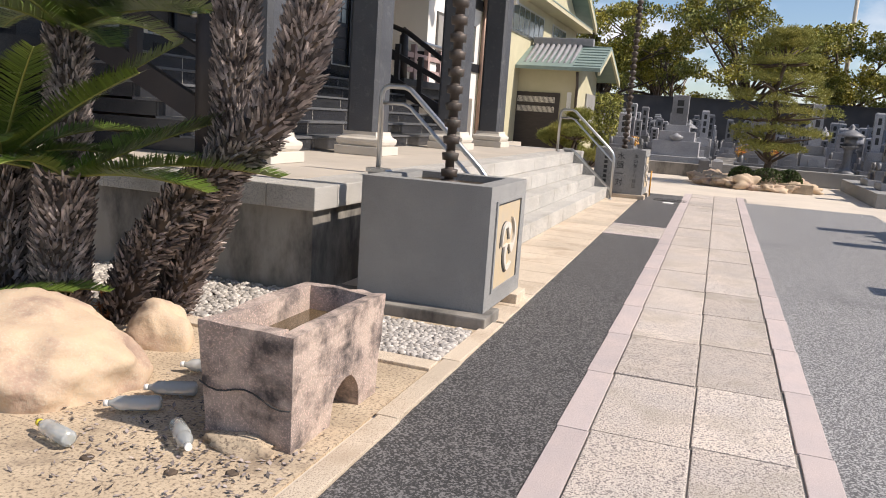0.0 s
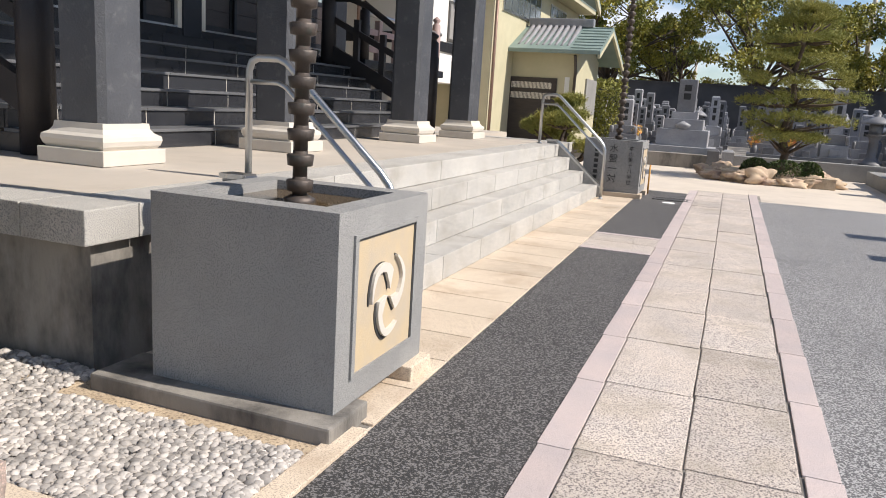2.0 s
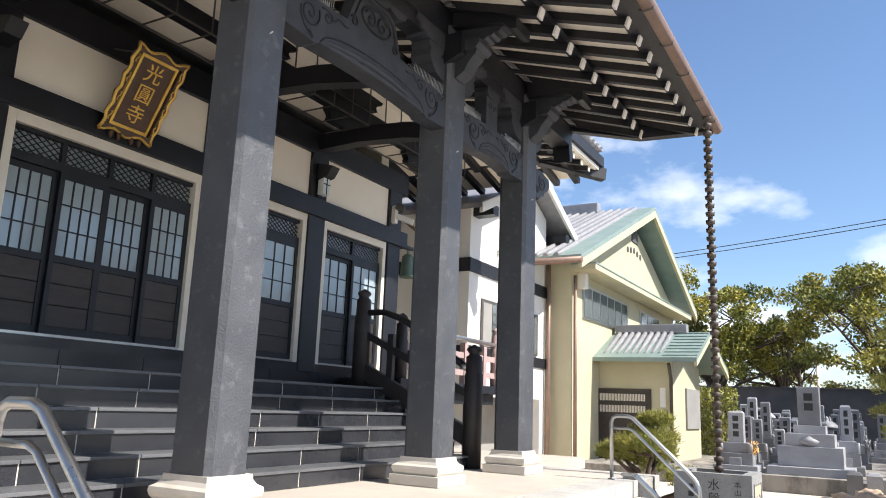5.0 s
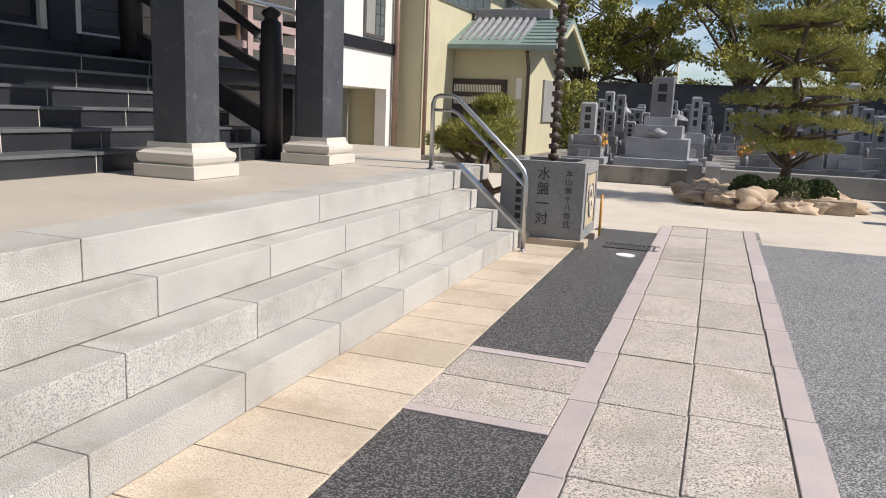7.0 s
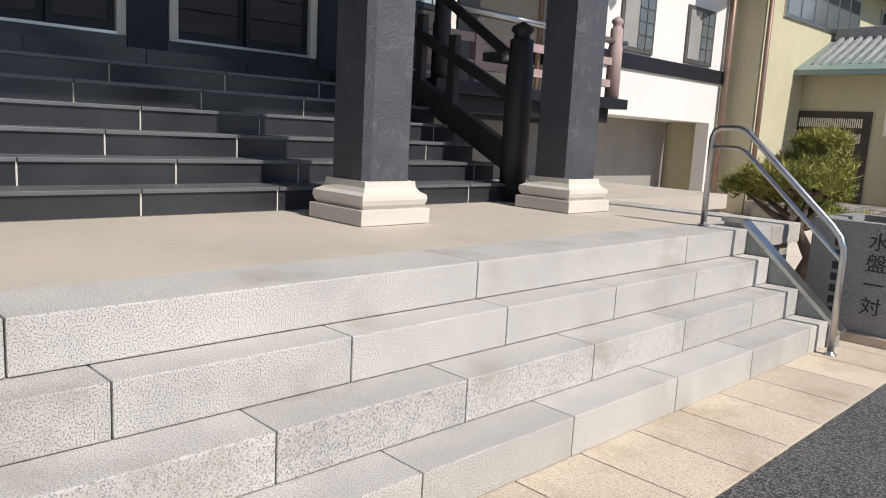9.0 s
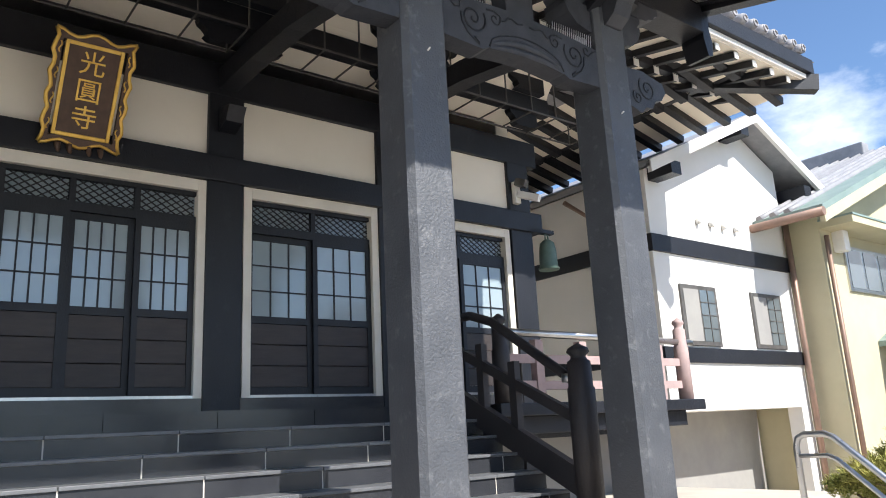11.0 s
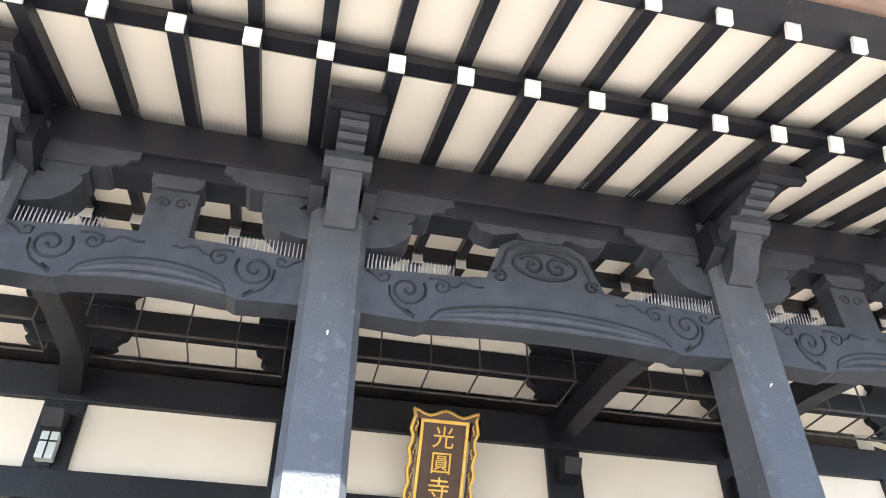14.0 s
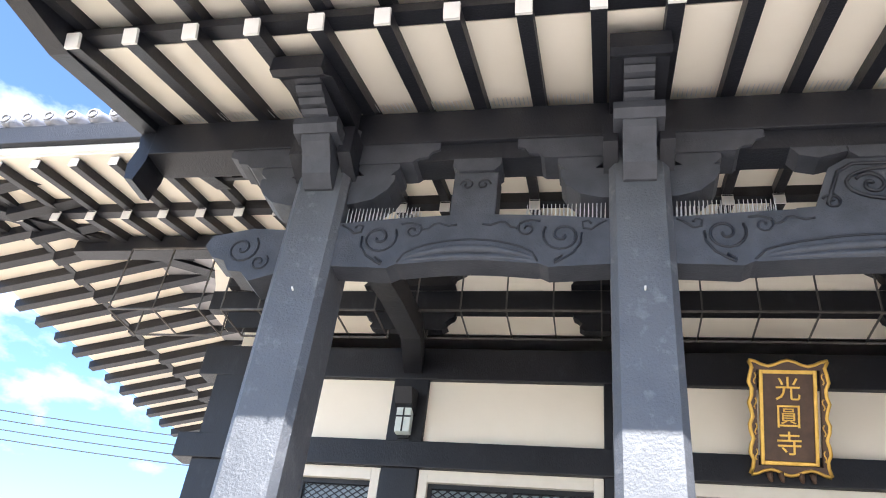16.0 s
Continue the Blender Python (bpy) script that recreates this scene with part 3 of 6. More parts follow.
def rainbow_beam(ya, yb):
    L, c = yb - ya, (ya + yb) / 2
    b = thing("carved_beam", "black curved porch beam carved with scrolls and a long groove", "beam", "carved beams between the columns", (-4.20, c, 4.70))
    N = 16
    top = [(-L / 2 + L * k / N, 0.39 + 0.055 * math.sin(math.pi * k / N)) for k in range(N + 1)]
    bot = [(-L / 2, 0.02), (-L / 2 + 0.40, 0.0), (-L / 2 + 0.46, 0.03)] + [(-L / 2 + 0.5 + (L - 1.0) * k / 10, 0.03 + 0.03 * math.sin(math.pi * k / 10)) for k in range(11)] + [(L / 2 - 0.46, 0.03), (L / 2 - 0.40, 0.0), (L / 2, 0.02)]
    part("body", prism(bmesh.new(), bot + top[::-1], "x", -0.19, 0.0), M_CARVED, b)
    # Black tubes paint the shade that lies in the cut scrolls.
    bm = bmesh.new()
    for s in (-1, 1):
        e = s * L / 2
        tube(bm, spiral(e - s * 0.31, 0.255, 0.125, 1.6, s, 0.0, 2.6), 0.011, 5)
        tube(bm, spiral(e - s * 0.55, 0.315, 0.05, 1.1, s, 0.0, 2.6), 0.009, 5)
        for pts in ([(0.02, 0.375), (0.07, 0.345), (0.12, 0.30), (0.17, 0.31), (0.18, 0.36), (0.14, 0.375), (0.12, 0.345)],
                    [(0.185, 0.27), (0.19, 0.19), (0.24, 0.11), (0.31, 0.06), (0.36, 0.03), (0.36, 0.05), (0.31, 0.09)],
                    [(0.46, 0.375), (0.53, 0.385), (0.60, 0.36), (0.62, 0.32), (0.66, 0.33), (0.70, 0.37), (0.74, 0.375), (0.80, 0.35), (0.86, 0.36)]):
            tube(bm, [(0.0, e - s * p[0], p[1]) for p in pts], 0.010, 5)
    part("scroll_carving", bm, M_BLACK, b, "scroll lines, the shade of their grooves painted black")
    m = L / 2 - 0.47
    arc = lambda dz, h, x, q: [(x, -m + 2 * m * k / 28, dz + h * math.sin(math.pi * k / 28) ** q) for k in range(29)]
    part("moulding", tube(bmesh.new(), arc(0.045, 0.11, -0.012, 0.55), [0.006 + 0.034 * math.sin(math.pi * k / 28) ** 0.7 for k in range(29)], 8), M_CARVED, b)
    part("moulding", tube(bmesh.new(), arc(0.04, 0.05, -0.010, 0.6), [0.005 + 0.024 * math.sin(math.pi * k / 28) ** 0.7 for k in range(29)], 8), M_CARVED, b)
    # Black line paints the shade of the long groove.
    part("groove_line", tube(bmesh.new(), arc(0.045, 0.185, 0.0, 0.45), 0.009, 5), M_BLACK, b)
    bm = bmesh.new()
    for s in (-1, 1):
        for k in range(int(L * 11)):
            y = s * (L / 2 - 0.03 - k * 0.028)
            if abs(y) < 0.30 or k > 22:
                continue
            for dx in (-0.04, -0.10):
                tube(bm, [(dx, y, 0.38), (dx + 0.015, y + 0.004, 0.54)], [0.006, 0.003], 3, False)
    tagged(part("bird_spikes", bm, M_SPIKE, b, "thin steel bird spikes"), kind="stuff")
    return b


HALF = 0.205
for a, c in zip(COLS, COLS[1:]):
    rainbow_beam(a + HALF, c - HALF)
for y, s in ((COLS[0] - HALF, -1), (COLS[3] + HALF, 1)):
    o = [(0, 0.0), (-0.18, -0.06), (-0.26, 0.02), (-0.36, 0.03), (-0.42, 0.12), (-0.52, 0.15), (-0.60, 0.25), (-0.56, 0.34), (-0.44, 0.36), (-0.25, 0.40), (0, 0.38)]
    n = thing("beam_nose", "black scroll-carved beam end beyond the outer column", "beam end", "carved beam ends", (-4.20, y, 4.66))
    part("body", prism(bmesh.new(), [(-s * p[0], p[1]) for p in o], "x", -0.26, 0.0), M_CARVED, n)
    # Scroll grooves of the beam end: their shade drawn as black tubes.
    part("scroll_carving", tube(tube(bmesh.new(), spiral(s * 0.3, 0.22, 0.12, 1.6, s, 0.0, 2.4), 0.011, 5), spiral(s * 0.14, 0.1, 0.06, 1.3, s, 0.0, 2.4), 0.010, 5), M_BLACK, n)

SL = 0.32                                   # slope of the porch rafters


def rz(x, base=5.815):
    return base + SL * (-3.03 - x)


purlin = thing("eave_purlin", "long black eave purlin over the porch columns", "beam", at=(0, 0, 0))
part("body", B(-4.52, -4.20, 5.46, 16.44, 5.86, rz(-4.2) - 0.002, 0.01), M_BLACK, purlin)
for ye, s in ((5.46, -1), (16.44, 1)):
    part("scroll_end", prism(bmesh.new(), [(ye, 5.80), (ye + s * 0.05, 5.60), (ye + s * 0.13, 5.62), (ye + s * 0.16, 5.78), (ye + s * 0.12, 5.95), (ye + s * 0.15, 6.08), (ye + s * 0.08, 6.2), (ye, 6.22)], "x", -4.50, -4.22), M_BLACK, purlin)
part("lower_band", B(-4.46, -4.24, 6.4, 15.45, 5.70, 5.86), M_BLACK, purlin)


def bracket(y):
    b = thing("bracket_set", "stacked black timber bracket block with carved nose over a column", "bracket", "bracket sets on the columns", (CX, y, 5.2))
    # boat-shaped arm along the beam, bearing blocks, upper arm
    h = [(0.25, 0.09), (0.40, 0.13), (0.50, 0.22), (0.54, 0.30), (0.54, 0.36)]
    part("boat_arm", prism(bmesh.new(), h + [(-p[0], p[1]) for p in h[::-1]], "x", -0.13, 0.13), M_CARVED, b)
    for s in (-1, 1):
        o = [(s * 0.30, 0.361), (s * 0.50, 0.361), (s * 0.56, 0.42), (s * 0.56, 0.47), (s * 0.24, 0.47), (s * 0.24, 0.42)]
        part("bearing_block", prism(bmesh.new(), o, "x", -0.12, 0.125), M_CARVED, b)
    h = [(0.60, 0.472), (0.66, 0.475), (0.70, 0.51), (0.77, 0.52), (0.80, 0.57), (0.86, 0.59), (0.86, 0.66)]
    part("cross_arm", prism(bmesh.new(), h + [(-p[0], p[1]) for p in h[::-1]], "x", -0.11, 0.14), M_CARVED, b)
    part("neck", B(-0.17, 0.17, -0.17, 0.17, 0.0, 0.66, 0.01), M_BLACK, b)
    # noses towards the path, one over the other
    o = [(0.1, 0.16), (0.23, 0.16), (0.33, 0.23), (0.39, 0.34), (0.47, 0.42), (0.49, 0.47), (0.1, 0.47)]
    part("lower_nose", prism(bmesh.new(), o, "y", -0.11, 0.11), M_CARVED, b)
    part("collar", prism(bmesh.new(), [(0.1, 0.472), (0.50, 0.472), (0.55, 0.52), (0.55, 0.58), (0.1, 0.58)], "y", -0.17, 0.17), M_CARVED, b)
    o = [(0.1, 0.582), (0.58, 0.582), (0.62, 0.60), (0.60, 0.615), (0.66, 0.605), (0.70, 0.63), (0.68, 0.645), (0.75, 0.64), (0.79, 0.665), (0.77, 0.68), (0.84, 0.68), (0.84, 0.72), (0.1, 0.98)]
    part("carved_nose", prism(bmesh.new(), o, "y", -0.10, 0.10), M_CARVED, b)
    part("top_block", prism(bmesh.new(), [(0.2, 0.76), (0.82, 0.70), (0.95, 0.58), (1.02, 0.58), (1.02, 0.714), (0.2, 0.97)], "y", -0.19, 0.19), M_BLACK, b)
    for s in (-1, 1):
        part("side_block", prism(bmesh.new(), [(0.12, 0.30), (0.36, 0.40), (0.36, 0.66), (0.12, 0.66)], "y", s * 0.19 - 0.05, s * 0.19 + 0.05), M_BLACK, b)
    return b


for y in COLS:
    bracket(y)

# struts in the bays
strut = thing("frog_leg_strut", "black frog-leg strut carved with a scrolled cartouche", "strut", at=(-4.33, (COLS[1] + COLS[2]) / 2, 5.13))
o = [(-0.62, 0.0), (-0.58, 0.05), (-0.46, 0.06), (-0.40, 0.22), (-0.34, 0.38), (-0.22, 0.46), (0.22, 0.46), (0.34, 0.38), (0.40, 0.22), (0.46, 0.06), (0.58, 0.05), (0.62, 0.0)]
part("body", prism(bmesh.new(), o, "x", -0.06, 0.08), M_CARVED, strut)
# Cartouche outlines: black tubes paint the shade in the cuts.
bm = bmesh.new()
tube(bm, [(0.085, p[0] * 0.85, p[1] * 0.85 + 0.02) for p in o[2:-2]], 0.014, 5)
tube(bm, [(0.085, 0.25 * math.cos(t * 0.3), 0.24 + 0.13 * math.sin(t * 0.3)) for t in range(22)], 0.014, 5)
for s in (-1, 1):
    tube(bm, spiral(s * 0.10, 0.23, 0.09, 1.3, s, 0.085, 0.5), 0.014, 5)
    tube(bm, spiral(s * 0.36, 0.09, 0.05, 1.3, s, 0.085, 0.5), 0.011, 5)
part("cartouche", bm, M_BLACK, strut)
part("cap_block", prism(bmesh.new(), [(-0.14, 0.46), (0.14, 0.46), (0.19, 0.51), (0.19, 0.56), (-0.19, 0.56), (-0.19, 0.51)], "x", -0.1, 0.1), M_CARVED, strut)
part("cap_arm", prism(bmesh.new(), [(-0.55, 0.57), (-0.5, 0.50), (-0.38, 0.47), (-0.2, 0.52), (0.2, 0.52), (0.38, 0.47), (0.5, 0.50), (0.55, 0.57)], "x", -0.09, 0.09), M_CARVED, strut)
for y in ((COLS[0] + COLS[1]) / 2, (COLS[2] + COLS[3]) / 2):
    s = thing("strut_block", "short black bay strut with a small scroll", "strut", "bay struts", (-4.33, y, 5.13))
    part("post", B(-0.1, 0.08, -0.165, 0.165, -0.02, 0.45, 0.012), M_CARVED, s)
    # Small scrolls, groove shade painted with black tubes.
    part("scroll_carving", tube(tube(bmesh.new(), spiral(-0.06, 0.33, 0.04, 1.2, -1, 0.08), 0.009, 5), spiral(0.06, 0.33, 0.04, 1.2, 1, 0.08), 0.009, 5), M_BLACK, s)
    part("cap_block", prism(bmesh.new(), [(-0.13, 0.45), (0.13, 0.45), (0.18, 0.50), (0.18, 0.57), (-0.18, 0.57), (-0.18, 0.50)], "x", -0.1, 0.1), M_CARVED, s)

# porch roof: rafters in two tiers, boards, fascia, gutter
roof = thing("porch_roof", "black-raftered porch roof with cream boards under the eaves", "roof", kind="structure")
RY = [5.517 + 0.4545 * k for k in range(25)]
raf1 = mesh_of("rafter", bar(bmesh.new(), (-5.30, 0, rz(-5.30) + 0.05), (-3.04, 0, rz(-3.04) + 0.05), 0.10, 0.105), M_BLACK)
raf2 = mesh_of("flying_rafter", bar(bmesh.new(), (-3.6, 0, rz(-3.6) + 0.235), (-2.21, 0, rz(-2.21) + 0.235), 0.09, 0.095), M_BLACK)
tip1 = mesh_of("rafter_tip", bar(bmesh.new(), (-3.045, 0, rz(-3.045) + 0.05), (-3.02, 0, rz(-3.02) + 0.05), 0.106, 0.118), M_TIP)
tip2 = mesh_of("flying_rafter_tip", bar(bmesh.new(), (-2.215, 0, rz(-2.215) + 0.235), (-2.19, 0, rz(-2.19) + 0.235), 0.096, 0.108), M_TIP)
for y in RY:
    for nm, me in (("rafter", raf1), ("flying_rafter", raf2), ("rafter_tip", tip1), ("flying_rafter_tip", tip2)):
        piece(nm, me, roof, pose(0, y, 0))
part("tie_board", prism(bmesh.new(), [(-3.2, rz(-3.2) + 0.105), (-3.05, rz(-3.05) + 0.105), (-3.05, rz(-3.05) + 0.185), (-3.2, rz(-3.2) + 0.185)], "y", 5.45, 16.45), M_BLACK, roof)
part("soffit_board", prism(bmesh.new(), [(-5.3, rz(-5.3) + 0.104), (-3.21, rz(-3.21) + 0.104), (-3.21, rz(-3.21) + 0.124), (-5.3, rz(-5.3) + 0.124)], "y", 5.45, 16.45), M_CREAM, roof, "cream boards")
part("soffit_board", prism(bmesh.new(), [(-3.2, rz(-3.2) + 0.284), (-2.22, rz(-2.22) + 0.284), (-2.22, rz(-2.22) + 0.304), (-3.2, rz(-3.2) + 0.304)], "y", 5.45, 16.45), M_CREAM, roof, "cream boards")
part("back_fascia", B(-5.34, -5.30, 5.45, 16.45, rz(-5.3) - 0.01, 7.2), M_BLACK, roof)
zf = rz(-2.2) + 0.285
part("fascia", B(-2.30, -2.17, 5.35, 16.55, zf + 0.002, zf + 0.10, 0.01), M_BLACK, roof)
part("roof_edge", prism(bmesh.new(), [(-2.35, zf + 0.10), (-2.08, zf + 0.10), (-2.05, zf + 0.22), (-2.35, zf + 0.30)], "y", 5.3, 16.6), M_BLACK, roof)
part("roof_sheet", prism(bmesh.new(), [(-9.5, 9.2), (-2.02, zf + 0.22), (-2.02, zf + 0.27), (-9.5, 9.35)], "y", 5.3, 16.6), M_TILE, roof)
# Added board; blocks sun leaking between gutter and roof edge.
part("gutter_board", B(-2.17, -1.97, 5.3, 16.6, zf - 0.01, zf + 0.10), M_BLACK, roof)
gut = part("gutter", tube(bmesh.new(), [(-1.96, 5.2, zf + 0.05), (-1.96, 16.7, zf + 0.05)], 0.085, 10), M_COPPER, roof, "brown copper gutter")
for k in range(13):
    part("gutter_hook", tube(bmesh.new(), [(-2.2, 5.6 + k * 0.88, zf + 0.1), (-2.0, 5.6 + k * 0.88, zf - 0.04), (-1.9, 5.6 + k * 0.88, zf - 0.035), (-1.88, 5.6 + k * 0.88, zf + 0.08)], 0.009, 5), M_IRON, gut)
for s, ye in ((-1, 5.30), (1, 16.60)):
    part("barge_board", prism(bmesh.new(), [(-5.5, rz(-5.5) - 0.05), (-4.6, rz(-4.6) - 0.10), (-3.1, rz(-3.1) - 0.02), (-2.0, zf - 0.06), (-2.0, zf + 0.24), (-5.5, rz(-5.5) + 0.4)], "y", min(ye, ye - s * 0.16), max(ye, ye - s * 0.16)), M_BLACK, roof)
bm = bmesh.new()
for k in range(330):
    y = 5.75 + k * 0.0322
    if min(abs(y - q) for q in RY) < 0.07:
        continue
    tube(bm, [(-4.19, y, rz(-4.19) + 0.01), (-4.06, y, rz(-4.06) + 0.005)], [0.005, 0.003], 3, False)
tagged(part("bird_spikes", bm, M_SPIKE, roof, "thin steel bird spikes"), kind="stuff")

# ---- temple hall ----
WX = -8.04
hall = thing("hall_front_wall", "black timber-framed temple wall with cream plaster panels", "wall", kind="structure")
POSTS = (4.65, 6.95, 9.36, 12.51, 14.77, 17.10)
for y in POSTS:
    part("wall_post", B(WX - 0.3, WX + 0.06, y - 0.21, y + 0.21, 0.79, 6.05, 0.015), M_BLACK, hall)
part("tie_beam", B(WX - 0.2, WX + 0.10, 4.2, 17.5, 4.60, 4.90, 0.012), M_BLACK, hall)
part("wall_plate", B(WX - 0.2, WX + 0.07, 4.2, 17.5, 5.66, 6.06, 0.012), M_BLACK, hall)
for a, b in zip(POSTS, POSTS[1:]):
    part("plaster_panel", B(WX - 0.2, WX + 0.0, a + 0.21, b - 0.21, 4.90, 5.66), M_CREAM, hall, "cream plaster")
    part("sill", B(WX - 0.3, WX + 0.04, a + 0.21, b - 0.21, 1.9, 2.2), M_BLACKSTONE, hall)
solid("wall_hall_side", B(-18, WX - 0.31, 17.05, 17.3, 0.7, 8.0), M_CREAM, "cream plaster side wall of the temple hall", "wall", kind="structure")
solid("wall_hall_side", B(-18, WX - 0.31, 4.45, 4.7, 0.7, 8.0), M_CREAM, "cream plaster side wall of the temple hall", "wall", kind="structure")
# Added wall closing the hall behind the doors, dark for the unlit inside.
solid("wall_hall_inside", B(-10.2, -10.0, 4.7, 17.05, 0.7, 8.0), M_DARKWOOD, "added dark wall closing the unseen hall interior", "wall", kind="structure")


def door_bay(y0, y1, panels, cols):
    d = thing("door", "black sliding temple doors with gridded panes in a white frame", "sliding door", "hall doors", (WX, (y0 + y1) / 2, 2.2), "structure")
    w = (y1 - y0) / 2
    for a in ((-w, -w + 0.10, 0, 2.40), (w - 0.10, w, 0, 2.40), (-w + 0.10, w - 0.10, 2.27, 2.40)):
        part("door_frame", B(-0.12, 0.03, *a, 0.004), M_WOODWHITE, d, "ivory painted frame")
    part("threshold", B(-0.12, 0.03, -w + 0.1, w - 0.1, 0, 0.03), M_STEEL, d)
    wi = w - 0.10
    part("transom_rail", B(-0.14, -0.03, -wi, wi, 1.88, 1.98), M_BLACK, d)
    part("transom_rail", B(-0.14, -0.03, -wi, wi, 2.22, 2.27), M_BLACK, d)
    pw = 2 * wi / panels
    for k in range(panels):
        a, b = -wi + k * pw, -wi + (k + 1) * pw
        dx = -0.05 if k % 2 else -0.10
        leaf = part("door_leaf", box(box(box(box(B(dx - 0.02, dx + 0.02, a, a + 0.06, 0.03, 1.88), dx - 0.02, dx + 0.02, b - 0.06, b, 0.03, 1.88), dx - 0.02, dx + 0.02, a + 0.06, b - 0.06, 1.81, 1.88), dx - 0.02, dx + 0.02, a + 0.06, b - 0.06, 0.84, 0.92),
                                       dx - 0.02, dx + 0.02, a + 0.06, b - 0.06, 0.03, 0.12), M_BLACK, d)
        for j in range(3):
            z0 = 0.12 + j * 0.24
            part("board", B(dx - 0.012, dx + 0.008, a + 0.06, b - 0.06, z0 + 0.004, z0 + 0.236, 0.004), M_DARKWOOD, leaf)
        part("pane", B(dx - 0.008, dx - 0.002, a + 0.06, b - 0.06, 0.92, 1.81), M_DOORPANE, leaf, "milky window glass with sky reflection painted in")
        bm = bmesh.new()
        for c in range(1, cols):
            y = a + 0.06 + (pw - 0.12) * c / cols
            box(bm, dx - 0.002, dx + 0.012, y - 0.008, y + 0.008, 0.92, 1.81)
        for c in (1, 2):
            z = 0.92 + 0.89 * c / 3
            box(bm, dx - 0.002, dx + 0.0105, a + 0.06, b - 0.06, z - 0.008, z + 0.008)
        part("glazing_bars", bm, M_BLACK, leaf)
        # lattice transom
        part("transom_stile", B(-0.13, -0.035, a - 0.02 if k else a, a + 0.04, 1.98, 2.22), M_BLACK, d)
        part("transom_glass", B(-0.10, -0.092, a, b, 1.98, 2.22), M_DOORPANE, d)
        bm = bmesh.new()
        n = max(4, int((b - a) / 0.10))
        for c in range(-3, n + 3):
            for s in (-1, 1):
                p0, p1 = a + (b - a) * c / n, a + (b - a) * c / n + s * 0.36
                lo, hi = 1.98, 2.22
                ys = sorted((p0, p1))
                if ys[1] < a + 0.03 or ys[0] > b - 0.03:
                    continue
                t0, t1 = 0.0, 1.0
                for lim, sg in ((a + 0.03, 1), (b - 0.02, -1)):
                    tl = (lim - p0) / (p1 - p0)
                    if (p1 - p0) * sg > 0:
                        t0 = max(t0, tl)
                    else:
                        t1 = min(t1, tl)
                if t1 - t0 > 0.05:
                    bar(bm, (-0.06 - 0.004 * s, p0 + (p1 - p0) * t0, lo + (hi - lo) * t0), (-0.06 - 0.004 * s, p0 + (p1 - p0) * t1, lo + (hi - lo) * t1), 0.012, 0.012)
        part("lattice", bm, M_BLACK, d)
    return d


door_bay(9.58, 12.31, 4, 4)
door_bay(12.74, 14.56, 2, 3)
door_bay(14.99, 16.87, 2, 3)
door_bay(7.17, 9.14, 2, 3)
door_bay(4.88, 6.73, 2, 3)

# black granite stairs to the hall
stairs = thing("hall_stairs", "polished black granite stairs with pale joints up to the hall", "stairs", kind="structure")
for k in range(6):
    xf, z0 = -5.0 - 0.30 * k, 0.8 + 0.175 * k
    part("stair_core", B(-8.3, xf - 0.003, 7.14, 14.81, z0 - 0.001, z0 + 0.146), M_PLINTH, stairs, "pale mortar")
    for ya in (7.10, 14.815):
        part("stair_side", B(-8.3, xf - 0.031, ya, ya + 0.035, z0 - 0.001, z0 + 0.146), M_BLACKSTONE, stairs)
    off = 0.47 if k % 2 else 0.1
    cuts = [7.1] + [7.1 + off + 1.0 * j for j in range(9) if 7.2 < 7.1 + off + 1.0 * j < 14.75] + [14.85]
    for a, b in zip(cuts, cuts[1:]):
        part("riser_stone", B(xf - 0.03, xf, a + 0.006, b - 0.006, z0 + 0.002, z0 + 0.145), M_BLACKSTONE, stairs)
        part("tread_stone", B(xf - 0.34, xf + 0.02, a + 0.003, b - 0.003, z0 + 0.147, z0 + 0.175, 0.004), M_TREAD, stairs, "honed tread, its grey lightened for sun glare")
part("landing", B(-8.3, -6.8, 4.3, 17.45, 1.60, 1.849), M_BLACKSTONE, stairs)
for j in range(11):
    part("landing_riser", B(-7.42, -7.40, 4.9 + j * 1.05, 4.9 + (j + 1) * 1.05 - 0.008, 1.851, 2.03), M_BLACKSTONE, stairs)
part("landing_top", B(-8.0, -7.42, 4.3, 17.4, 1.851, 2.045), M_BLACKSTONE, stairs)


def newel(bm, x, y, z0, z1, r=0.13):
    h = z1 - z0
    return lathe(bm, [(r, 0), (r, h - 0.42), (r * 0.9, h - 0.40), (r * 0.86, h - 0.17), (r * 0.62, h - 0.15), (r * 0.55, h - 0.12), (r * 0.85, h - 0.08), (r * 0.75, h - 0.045), (0.012, h)], 14, (x, y, z0))


